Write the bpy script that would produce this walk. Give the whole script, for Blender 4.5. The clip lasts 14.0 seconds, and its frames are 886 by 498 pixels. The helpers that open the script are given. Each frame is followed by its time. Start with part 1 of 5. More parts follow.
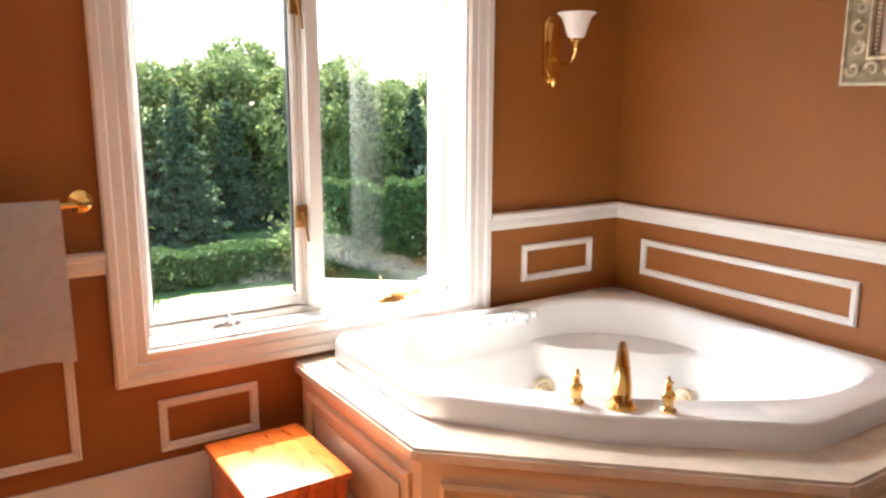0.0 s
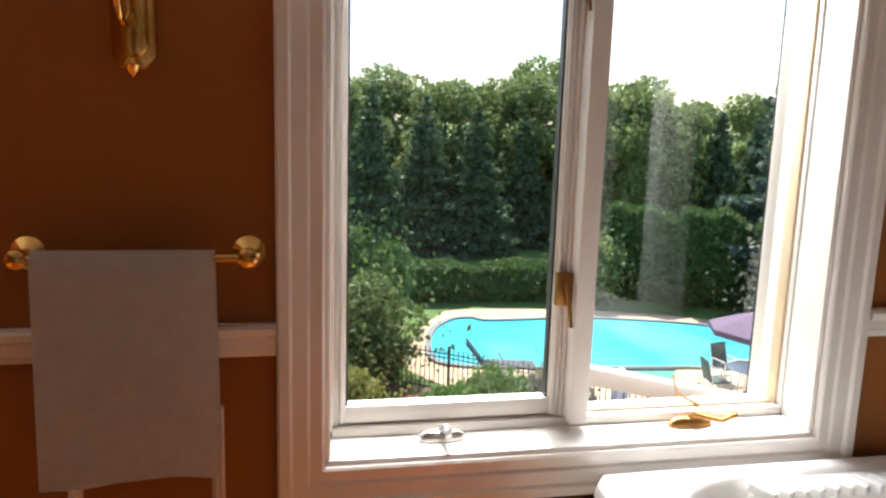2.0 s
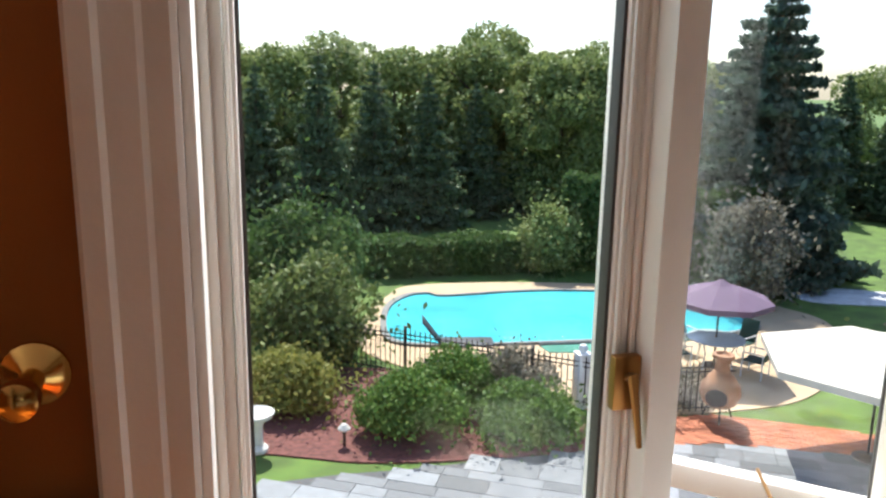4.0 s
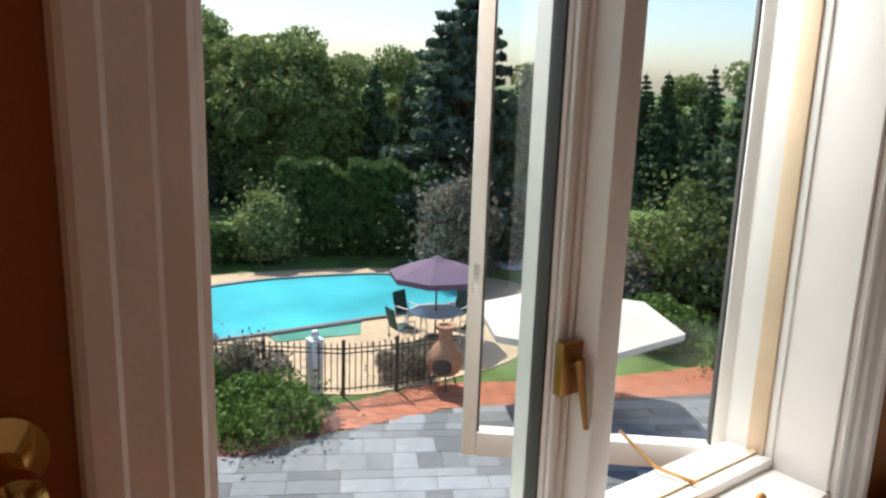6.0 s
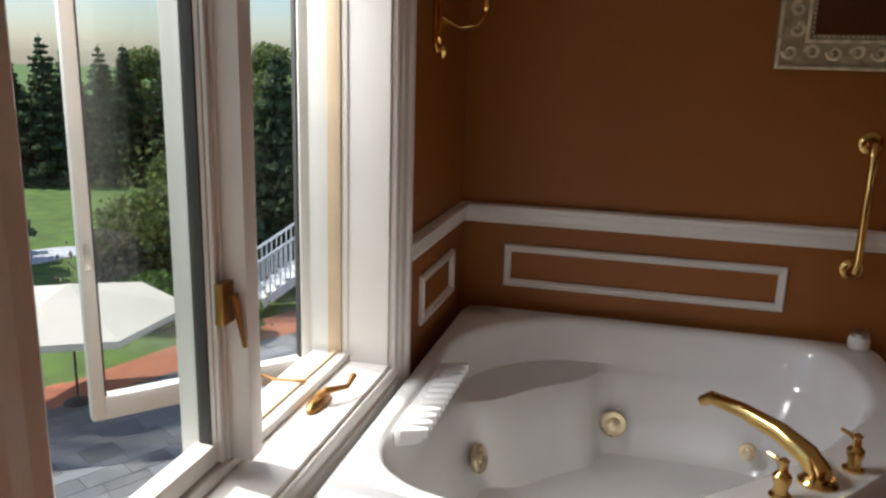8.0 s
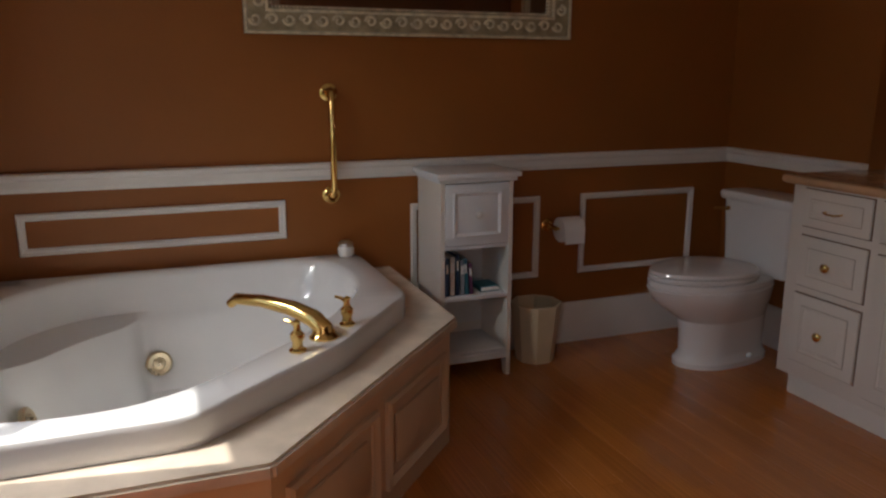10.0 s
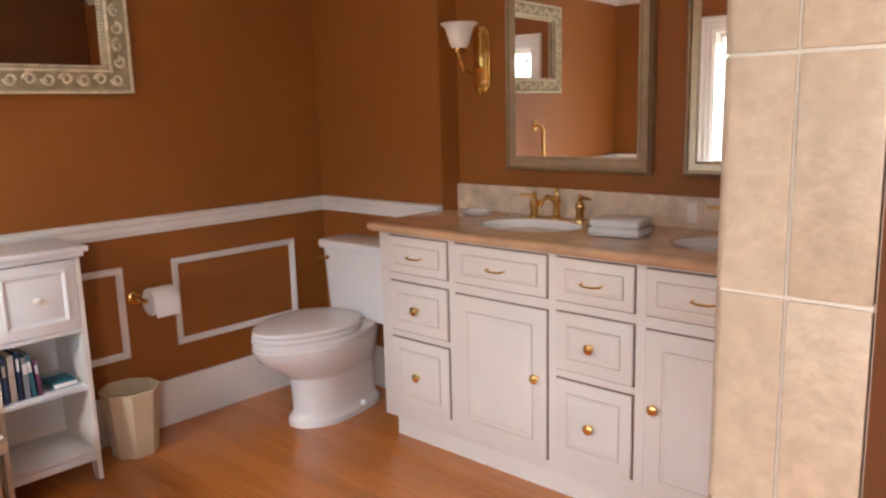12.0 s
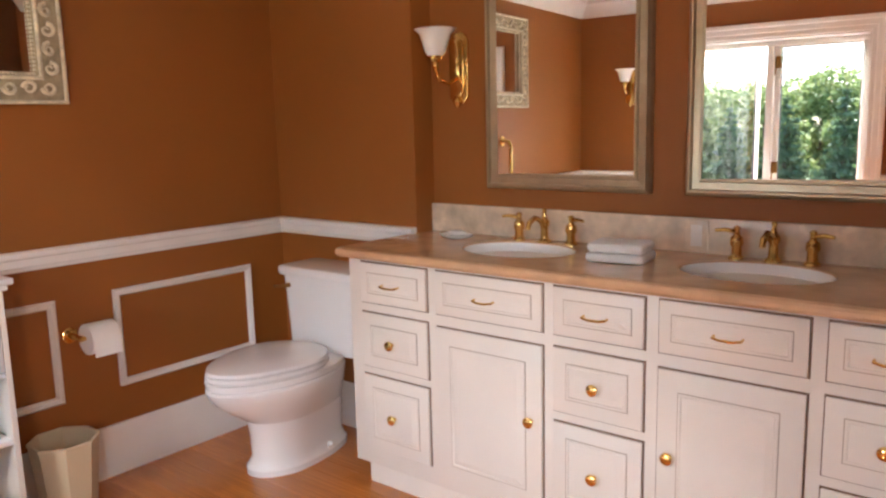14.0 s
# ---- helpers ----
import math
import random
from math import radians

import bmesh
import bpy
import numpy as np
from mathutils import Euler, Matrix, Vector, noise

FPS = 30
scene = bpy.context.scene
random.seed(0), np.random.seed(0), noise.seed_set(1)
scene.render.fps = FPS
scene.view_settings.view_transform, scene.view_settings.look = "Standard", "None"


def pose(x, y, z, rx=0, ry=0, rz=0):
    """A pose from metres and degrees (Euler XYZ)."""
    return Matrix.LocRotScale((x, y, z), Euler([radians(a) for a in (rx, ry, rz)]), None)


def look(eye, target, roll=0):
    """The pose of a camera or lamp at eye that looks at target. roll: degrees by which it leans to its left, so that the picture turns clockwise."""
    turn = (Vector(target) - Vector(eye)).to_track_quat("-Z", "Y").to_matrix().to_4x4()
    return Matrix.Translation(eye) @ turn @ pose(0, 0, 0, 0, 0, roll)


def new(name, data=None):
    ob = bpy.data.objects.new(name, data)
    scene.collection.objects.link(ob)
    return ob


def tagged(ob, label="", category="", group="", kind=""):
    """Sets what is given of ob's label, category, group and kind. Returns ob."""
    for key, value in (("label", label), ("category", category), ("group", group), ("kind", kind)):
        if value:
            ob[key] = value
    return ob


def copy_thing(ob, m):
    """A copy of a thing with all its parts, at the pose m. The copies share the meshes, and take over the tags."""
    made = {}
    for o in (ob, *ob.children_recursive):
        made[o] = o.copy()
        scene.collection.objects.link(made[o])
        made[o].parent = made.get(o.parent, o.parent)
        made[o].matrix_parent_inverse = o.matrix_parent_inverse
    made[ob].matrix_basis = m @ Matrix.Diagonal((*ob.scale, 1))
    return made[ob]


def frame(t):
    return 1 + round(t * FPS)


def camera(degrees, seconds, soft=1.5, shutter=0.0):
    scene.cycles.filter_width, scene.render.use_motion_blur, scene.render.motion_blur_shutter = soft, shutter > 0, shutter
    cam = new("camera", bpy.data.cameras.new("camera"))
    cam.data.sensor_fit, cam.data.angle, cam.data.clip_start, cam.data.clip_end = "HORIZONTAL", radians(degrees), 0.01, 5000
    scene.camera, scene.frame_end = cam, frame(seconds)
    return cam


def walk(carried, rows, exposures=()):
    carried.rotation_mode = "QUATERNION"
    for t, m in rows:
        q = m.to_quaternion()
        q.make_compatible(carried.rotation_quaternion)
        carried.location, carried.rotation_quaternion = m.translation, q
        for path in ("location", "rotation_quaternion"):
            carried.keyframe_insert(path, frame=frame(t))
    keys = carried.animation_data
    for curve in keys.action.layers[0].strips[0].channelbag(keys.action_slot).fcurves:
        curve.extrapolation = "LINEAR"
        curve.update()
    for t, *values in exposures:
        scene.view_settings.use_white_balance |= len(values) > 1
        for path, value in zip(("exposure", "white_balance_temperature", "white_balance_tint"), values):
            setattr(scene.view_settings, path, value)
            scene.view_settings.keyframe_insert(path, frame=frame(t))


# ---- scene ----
cam = camera(60.0, 14.0, 2.4)
PATH = [
    (0, (-2.412, -2.33, 1.295), (-1.34, -0.687, 0.908), 0.2),
    (0.5, (-2.326, -2.172, 1.285), (-1.378, -0.471, 0.834), 0.5),
    (1, (-2.236, -1.954, 1.256), (-1.475, -0.157, 0.819), 1.2),
    (1.5, (-2.128, -1.733, 1.264), (-1.564, 0.141, 0.85), 1.4),
    (2, (-2.026, -1.535, 1.286), (-1.629, 0.394, 0.939), 1.7),
    (2.2, (-1.999, -1.459, 1.292), (-1.61, 0.473, 0.95), 1.6),
    (4.3, (-1.905, -0.64, 1.29), (-1.316, 1.219, 0.855), 0.6),
    (4.5, (-1.916, -0.551, 1.284), (-1.226, 1.276, 0.85), 0.6),
    (5, (-1.999, -0.504, 1.283), (-1.038, 1.194, 0.842), 1.1),
    (5.5, (-2.092, -0.548, 1.29), (-1.026, 1.086, 0.853), 1.8),
    (6, (-2.155, -0.592, 1.286), (-0.975, 0.962, 0.847), 1.9),
    (6.5, (-2.248, -0.64, 1.302), (-0.941, 0.82, 0.901), 2.3),
    (7, (-2.307, -0.641, 1.317), (-0.733, 0.521, 0.905), 2.0),
    (7.2, (-2.354, -0.652, 1.325), (-0.671, 0.343, 0.903), 1.7),
    (9.3, (-2.822, -0.48, 1.208), (-0.883, -0.67, 0.754), 0.8),
    (9.5, (-2.841, -0.511, 1.183), (-0.921, -0.857, 0.742), 0.1),
    (10, (-2.93, -0.60, 1.190), (-1.112, -1.294, 0.749), 0.1),
    (10.5, (-2.995, -0.758, 1.19), (-1.292, -1.722, 0.779), -0.5),
    (11, (-2.942, -0.79, 1.181), (-1.406, -2.013, 0.799), -0.9),
    (11.5, (-2.912, -0.813, 1.215), (-1.518, -2.196, 0.834), -1.4),
    (12, (-2.878, -0.876, 1.246), (-1.544, -2.322, 0.888), -1.5),
    (12.5, (-2.842, -0.928, 1.273), (-1.518, -2.389, 0.938), -1.3),
    (13, (-2.8, -0.95, 1.275), (-1.455, -2.395, 0.95), -1.5),
    (13.5, (-2.7039, -1.0055, 1.2520), (-1.399, -2.427, 0.907), -1.4),
    (14, (-2.628, -1.015, 1.236), (-1.389, -2.552, 0.917), -1.4),
]
EXPO = [(0, 2.25, 6230, 10), (0.6, 1.9, 6230, 10), (1, 1.47, 6230, 10), (1.6, 1.12, 6230, 10), (2, 1, 6230, 10), (4.3, 0.68, 6230, 10), (6, 0.26, 6230, 10), (7.2, 0.04, 6230, 10), (9.3, 0, 6230, 10), (10.1, 0.22, 6230, 10), (10.5, 0.55, 6100, 10), (10.8, 1.38, 6100, 10), (11.4, 2.2, 6100, 10), (13, 2.5, 6100, 10), (14, 2.62, 6100, 10)]
walk(cam, [(t, look(eye, target, roll)) for t, eye, target, roll in PATH], EXPO)

# ---- daylight and fill lamps ----
world = bpy.data.worlds.new("sky")
scene.world = world
world.use_nodes = True
wn = world.node_tree.nodes
sky = wn.new("ShaderNodeTexSky")
sky.sky_type = "NISHITA"
sky.sun_disc = False
SUN_EL, SUN_AZ = radians(54), radians(9)
sky.sun_elevation, sky.sun_rotation = SUN_EL, SUN_AZ
sky.dust_density, sky.ozone_density = 1.2, 3.0
wn["Background"].inputs["Strength"].default_value = 0.15
world.node_tree.links.new(sky.outputs[0], wn["Background"].inputs["Color"])
sun = new("sun", bpy.data.lights.new("sun", "SUN"))
sun.data.energy, sun.data.angle, sun.data.color = 5.0, radians(0.6), (1.0, 0.95, 0.86)
sun.matrix_world = look((math.sin(SUN_AZ) * math.cos(SUN_EL) * 20, math.cos(SUN_AZ) * math.cos(SUN_EL) * 20, math.sin(SUN_EL) * 20), (0, 0, 0))
# fill lamp in an added, unseen opening farther along the same wall
side = new("side_fill_lamp", bpy.data.lights.new("side_fill_lamp", "AREA"))
side.data.shape, side.data.size, side.data.size_y, side.data.energy, side.data.color = "RECTANGLE", 0.9, 0.9, 9.0, (1.0, 0.98, 0.94)
side.matrix_world = look((-3.65, 0.16, 1.38), (-3.2, -3.0, 0.9))


# added unseen lamp above the window's head, standing in for more sky light
skyl = new("sky_fill_lamp", bpy.data.lights.new("sky_fill_lamp", "AREA"))
skyl.data.shape, skyl.data.size, skyl.data.size_y, skyl.data.energy, skyl.data.color = "RECTANGLE", 1.0, 0.8, 66, (1.0, 0.98, 0.94)
skyl.matrix_world = look((-1.12, 0.62, 2.2), (-1.45, -2.6, 0.5))


# ---- materials ----
def material(name, color, rough=0.6, metal=0.0, vary=0.12, scale=6.0, bump=0.1, bump_scale=90.0, coat=0.0, spread=0.0, stretch=(1, 1, 1)):
    m = bpy.data.materials.new(name)
    m.use_nodes = True
    n, l = m.node_tree.nodes, m.node_tree.links
    b = n["Principled BSDF"]
    b.inputs["Roughness"].default_value = rough
    b.inputs["Metallic"].default_value = metal
    b.inputs["Coat Weight"].default_value = coat
    b.inputs["Coat Roughness"].default_value = 0.08
    co = n.new("ShaderNodeTexCoord")
    mp = n.new("ShaderNodeMapping")
    mp.inputs["Scale"].default_value = stretch
    l.new(co.outputs["Object"], mp.inputs["Vector"])
    big = n.new("ShaderNodeTexNoise")
    big.inputs["Scale"].default_value, big.inputs["Detail"].default_value = scale, 6
    fine = n.new("ShaderNodeTexNoise")
    fine.inputs["Scale"].default_value, fine.inputs["Detail"].default_value = bump_scale, 4
    l.new(mp.outputs[0], big.inputs["Vector"])
    l.new(mp.outputs[0], fine.inputs["Vector"])
    ramp = n.new("ShaderNodeValToRGB")
    ramp.color_ramp.elements[0].position, ramp.color_ramp.elements[1].position = 0.3, 0.7
    ramp.color_ramp.elements[0].color = (*[max(c * (1 - vary), 0) for c in color], 1)
    ramp.color_ramp.elements[1].color = (*[min(c * (1 + vary), 1) for c in color], 1)
    l.new(big.outputs["Fac"], ramp.inputs["Fac"])
    out = ramp.outputs["Color"]
    if spread:
        info = n.new("ShaderNodeObjectInfo")
        hsv = n.new("ShaderNodeHueSaturation")
        rng = n.new("ShaderNodeMapRange")
        rng.inputs["To Min"].default_value, rng.inputs["To Max"].default_value = 1 - spread, 1 + spread
        l.new(info.outputs["Random"], rng.inputs["Value"])
        l.new(rng.outputs[0], hsv.inputs["Value"])
        l.new(out, hsv.inputs["Color"])
        out = hsv.outputs["Color"]
    l.new(out, b.inputs["Base Color"])
    if bump:
        bp = n.new("ShaderNodeBump")
        bp.inputs["Strength"].default_value, bp.inputs["Distance"].default_value = bump, 0.01
        l.new(fine.outputs["Fac"], bp.inputs["Height"])
        l.new(bp.outputs[0], b.inputs["Normal"])
        mr = n.new("ShaderNodeMapRange")
        mr.inputs["To Min"].default_value, mr.inputs["To Max"].default_value = max(rough - 0.08, 0.02), min(rough + 0.08, 1)
        l.new(big.outputs["Fac"], mr.inputs["Value"])
        l.new(mr.outputs[0], b.inputs["Roughness"])
    return m


def leaf_material(name, dark, light):
    m = bpy.data.materials.new(name)
    m.use_nodes = True
    n, l = m.node_tree.nodes, m.node_tree.links
    b = n["Principled BSDF"]
    b.inputs["Roughness"].default_value = 0.6
    b.inputs["Specular IOR Level"].default_value = 0.25
    g = n.new("ShaderNodeNewGeometry")
    ramp = n.new("ShaderNodeValToRGB")
    ramp.color_ramp.elements[0].color, ramp.color_ramp.elements[1].color = (*dark, 1), (*light, 1)
    l.new(g.outputs["Random Per Island"], ramp.inputs["Fac"])
    l.new(ramp.outputs[0], b.inputs["Base Color"])
    tr = n.new("ShaderNodeBsdfTranslucent")
    mix = n.new("ShaderNodeMixShader")
    mix.inputs[0].default_value = 0.3
    l.new(ramp.outputs[0], tr.inputs["Color"])
    l.new(b.outputs[0], mix.inputs[1])
    l.new(tr.outputs[0], mix.inputs[2])
    l.new(mix.outputs[0], n["Material Output"].inputs["Surface"])
    return m


def glass_material(name, tint=(1, 1, 1)):
    m = bpy.data.materials.new(name)
    m.use_nodes = True
    n, l = m.node_tree.nodes, m.node_tree.links
    tr, gl, mix, lw, fr = n.new("ShaderNodeBsdfTransparent"), n.new("ShaderNodeBsdfGlossy"), n.new("ShaderNodeMixShader"), n.new("ShaderNodeLayerWeight"), n.new("ShaderNodeMath")
    pw = n.new("ShaderNodeMath")
    pw.operation, pw.inputs[1].default_value = "POWER", 4.0
    fr.operation, fr.inputs[1].default_value, fr.inputs[2].default_value = "MULTIPLY_ADD", 0.6, 0.025
    l.new(lw.outputs["Facing"], pw.inputs[0])
    l.new(pw.outputs[0], fr.inputs[0])
    gl.inputs["Roughness"].default_value = 0.01
    tr.inputs["Color"].default_value = (*tint, 1)
    l.new(fr.outputs[0], mix.inputs[0])
    l.new(tr.outputs[0], mix.inputs[1])
    l.new(gl.outputs[0], mix.inputs[2])
    l.new(mix.outputs[0], n["Material Output"].inputs["Surface"])
    return m


WALL = material("terracotta_paint", (0.300, 0.097, 0.0135), 0.55, vary=0.09, scale=1.6, bump=0.12, bump_scale=260)
TRIM = material("white_trim_paint", (0.80, 0.76, 0.71), 0.32, vary=0.04, scale=5, bump=0.05, bump_scale=60)
CEIL = material("ceiling_paint", (0.82, 0.81, 0.78), 0.8, vary=0.03)
FLOORW = material("honey_oak_boards", (0.50, 0.17, 0.030), 0.24, vary=0.16, scale=3, bump=0.06, bump_scale=40, coat=0.3, spread=0.10, stretch=(1, 7, 1))
TUBM = material("white_acrylic", (0.83, 0.82, 0.80), 0.12, vary=0.02, bump=0.0, coat=0.5)
MARBLE = material("cream_marble", (0.72, 0.60, 0.47), 0.2, vary=0.16, scale=9, bump=0.03, bump_scale=30, coat=0.3)
SURROUND = material("glazed_cream_wood", (0.66, 0.47, 0.30), 0.4, vary=0.08, scale=4, bump=0.06)
TILE = material("travertine_tile", (0.37, 0.275, 0.190), 0.4, vary=0.11, scale=75, bump=0.25, bump_scale=70, spread=0.05)
GROUT = material("tile_grout", (0.55, 0.47, 0.38), 0.9, vary=0.1)
COUNTER = material("peach_marble_counter", (0.62, 0.38, 0.21), 0.18, vary=0.14, scale=11, bump=0.02, coat=0.4)
SPLASH = material("cream_marble_splash", (0.70, 0.56, 0.41), 0.25, vary=0.25, scale=14, bump=0.03)
CABINET = material("ivory_cabinet_paint", (0.80, 0.74, 0.66), 0.38, vary=0.04, scale=4, bump=0.06, bump_scale=80)
PANEL_LINE = material("soft_panel_line", (0.44, 0.35, 0.26), 0.6, vary=0.25)
GAP_SHADE = material("gap_shade_brown", (0.20, 0.12, 0.07), 0.7, vary=0.2)
BRASS = material("polished_brass", (0.80, 0.53, 0.18), 0.16, metal=1.0, vary=0.1, bump=0.02)
PALEBRASS = material("pale_satin_brass", (0.72, 0.60, 0.40), 0.3, metal=0.7, vary=0.1, bump=0.02)
BRONZE = material("aged_brass", (0.34, 0.17, 0.05), 0.38, metal=0.8, vary=0.2)
SILVER = material("champagne_frame", (0.47, 0.37, 0.25), 0.32, metal=0.75, vary=0.08, scale=20)
ORNATE_BASE = material("antique_frame_ground", (0.38, 0.31, 0.20), 0.55, vary=0.3, scale=25, bump=0.3)
ORNATE = material("antique_cream_frame", (0.72, 0.64, 0.48), 0.42, vary=0.3, scale=30, bump=0.3, bump_scale=120)
PORCELAIN = material("white_porcelain", (0.82, 0.79, 0.76), 0.1, vary=0.02, bump=0.0, coat=0.4)
TOWEL = material("white_terry", (0.86, 0.82, 0.79), 0.95, vary=0.05, scale=30, bump=0.6, bump_scale=420)
PAPER = material("tissue_paper", (0.85, 0.82, 0.78), 0.9, vary=0.03, bump=0.2)
FROST = material("alabaster_glass", (0.86, 0.82, 0.76), 0.3, vary=0.05, scale=18)
STEPW = material("glossy_cherry_wood", (0.50, 0.095, 0.010), 0.3, vary=0.35, scale=9, bump=0.03, coat=0.25, stretch=(6, 1, 1))
BIN = material("cream_tin", (0.62, 0.50, 0.33), 0.4, vary=0.06)
DARK = material("dark_cavity", (0.05, 0.035, 0.03), 0.8, vary=0.1)
STEEL = material("brushed_nickel", (0.6, 0.58, 0.55), 0.3, metal=1.0, vary=0.05)
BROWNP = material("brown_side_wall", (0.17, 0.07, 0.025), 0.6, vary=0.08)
BEIGE = material("vinyl_window", (0.78, 0.75, 0.70), 0.35, vary=0.04, bump=0.03)
TANSEAL = material("tan_weatherstrip", (0.62, 0.47, 0.31), 0.6, vary=0.1)
GASKET = material("dark_gasket", (0.06, 0.055, 0.05), 0.6)
GLASS = glass_material("window_glass", (0.97, 0.98, 0.97))
MIRROR = material("mirror_silver", (0.9, 0.9, 0.9), 0.01, metal=1.0, vary=0.0, bump=0.0)
BOOKS = [material("book_cloth_" + k, c, 0.6, vary=0.1) for k, c in (("blue", (0.05, 0.10, 0.22)), ("white", (0.7, 0.68, 0.62)), ("navy", (0.02, 0.04, 0.10)), ("grey", (0.28, 0.30, 0.32)), ("teal", (0.04, 0.16, 0.20)), ("plum", (0.16, 0.05, 0.12)))]
GRASS = material("lawn", (0.10, 0.17, 0.03), 0.9, vary=0.35, scale=1.5, bump=0.8, bump_scale=14)
MULCH = material("red_mulch", (0.16, 0.060, 0.050), 0.95, vary=0.4, scale=12, bump=1.0, bump_scale=25)
CONCRETE = material("tan_pool_deck", (0.56, 0.41, 0.26), 0.85, vary=0.12, scale=1.2, bump=0.2, bump_scale=40)
BLUESTONE = material("bluestone_flag", (0.20, 0.21, 0.22), 0.7, vary=0.2, scale=3, bump=0.3, bump_scale=18, spread=0.45)
JOINT = material("stone_joint", (0.12, 0.12, 0.12), 0.95)
BRICKM = material("red_brick_paver", (0.48, 0.17, 0.09), 0.85, vary=0.2, scale=5, bump=0.3, spread=0.25)
COPING = material("grey_coping", (0.22, 0.22, 0.21), 0.8, vary=0.2)
WATER = material("pool_water", (0.10, 0.56, 0.64), 0.05, vary=0.25, scale=0.35, bump=0.05, bump_scale=6)
SPAW = material("spa_water", (0.16, 0.42, 0.32), 0.04, vary=0.2, scale=0.8, bump=0.05, bump_scale=6)
IRON = material("bronze_iron", (0.04, 0.032, 0.028), 0.5, metal=0.3)
WHITEP = material("white_vinyl", (0.78, 0.79, 0.80), 0.4, vary=0.04)
PLUM = material("plum_canvas", (0.17, 0.11, 0.17), 0.85, vary=0.08)
CANVAS = material("cream_canvas", (0.72, 0.66, 0.56), 0.85, vary=0.05)
GREENC = material("green_sling", (0.012, 0.06, 0.05), 0.7, vary=0.1)
BLACKC = material("black_sling", (0.02, 0.025, 0.035), 0.6, vary=0.1)
TABLEG = material("pale_glass_top", (0.62, 0.70, 0.70), 0.08, vary=0.03)
CLAY = material("terracotta_clay", (0.42, 0.22, 0.12), 0.8, vary=0.2)
STONE = material("white_cast_stone", (0.66, 0.63, 0.58), 0.8, vary=0.1)
GRAVEL = material("white_gravel", (0.62, 0.63, 0.66), 0.9, vary=0.3, scale=6, bump=1, bump_scale=20)
BARK = material("bark", (0.10, 0.075, 0.05), 0.9, vary=0.3)
LEAF = {"oak": leaf_material("oak_leaf", (0.125, 0.180, 0.055), (0.40, 0.45, 0.17)), "spruce": leaf_material("spruce_needle", (0.065, 0.105, 0.052), (0.195, 0.255, 0.135)), "hedge": leaf_material("hedge_leaf", (0.048, 0.092, 0.024), (0.145, 0.225, 0.068)),
        "juniper": leaf_material("juniper_leaf", (0.065, 0.135, 0.028), (0.20, 0.31, 0.075)), "shrub": leaf_material("rhododendron_leaf", (0.075, 0.12, 0.03), (0.28, 0.32, 0.11)), "gold": leaf_material("gold_leaf", (0.182, 0.207, 0.047), (0.417, 0.393, 0.118)), "grey": leaf_material("bronze_leaf", (0.124, 0.118, 0.086), (0.370, 0.332, 0.258)), "blue": leaf_material("blue_spruce_needle", (0.050, 0.085, 0.058), (0.165, 0.225, 0.160))}


# ---- mesh helpers ----
def bm_new():
    return bmesh.new()


def add_box(bm, x0, x1, y0, y1, z0, z1):
    vs = [bm.verts.new((x, y, z)) for x in (x0, x1) for y in (y0, y1) for z in (z0, z1)]
    for f in ((0, 1, 3, 2), (4, 6, 7, 5), (0, 4, 5, 1), (2, 3, 7, 6), (0, 2, 6, 4), (1, 5, 7, 3)):
        bm.faces.new([vs[i] for i in f])
    return bm


def bevelled(bm, w, seg=2):
    bmesh.ops.recalc_face_normals(bm, faces=bm.faces[:])
    if w:
        bmesh.ops.bevel(bm, geom=bm.edges[:], offset=w, segments=seg, affect="EDGES", profile=0.5, clamp_overlap=True)
    return bm


def box(x0, x1, y0, y1, z0, z1, bevel=0.0):
    return bevelled(add_box(bm_new(), min(x0, x1), max(x0, x1), min(y0, y1), max(y0, y1), min(z0, z1), max(z0, z1)), bevel)


def lathe(profile, seg=24, sx=1.0, sy=1.0):
    bm = bm_new()
    rings = [[bm.verts.new((max(r, 0.0004) * math.cos(2 * math.pi * i / seg) * sx, max(r, 0.0004) * math.sin(2 * math.pi * i / seg) * sy, z)) for i in range(seg)] for r, z in profile]
    for a, b in zip(rings, rings[1:]):
        for i in range(seg):
            bm.faces.new((a[i], a[(i + 1) % seg], b[(i + 1) % seg], b[i]))
    for ring, flip in ((rings[0], True), (rings[-1], False)):
        bm.faces.new(ring[::-1] if flip else ring)
    bmesh.ops.recalc_face_normals(bm, faces=bm.faces[:])
    return bm


def tube(points, r, seg=10, closed=False):
    bm = bm_new()
    pts = [Vector(p) for p in points]
    rs = r if isinstance(r, (list, tuple)) else [r] * len(pts)
    rings, up = [], None
    for i, p in enumerate(pts):
        a, b = pts[i - 1] if (i or closed) else p, pts[(i + 1) % len(pts)] if (i < len(pts) - 1 or closed) else p
        d = (b - a).normalized()
        if up is None:
            up = d.orthogonal().normalized()
        up = (up - d * up.dot(d)).normalized()
        s = d.cross(up)
        rings.append([bm.verts.new(p + (up * math.cos(2 * math.pi * k / seg) + s * math.sin(2 * math.pi * k / seg)) * rs[i]) for k in range(seg)])
    pairs = list(zip(rings, rings[1:])) + ([(rings[-1], rings[0])] if closed else [])
    for a, b in pairs:
        for k in range(seg):
            bm.faces.new((a[k], a[(k + 1) % seg], b[(k + 1) % seg], b[k]))
    if not closed:
        bm.faces.new(rings[0][::-1])
        bm.faces.new(rings[-1])
    bmesh.ops.recalc_face_normals(bm, faces=bm.faces[:])
    return bm


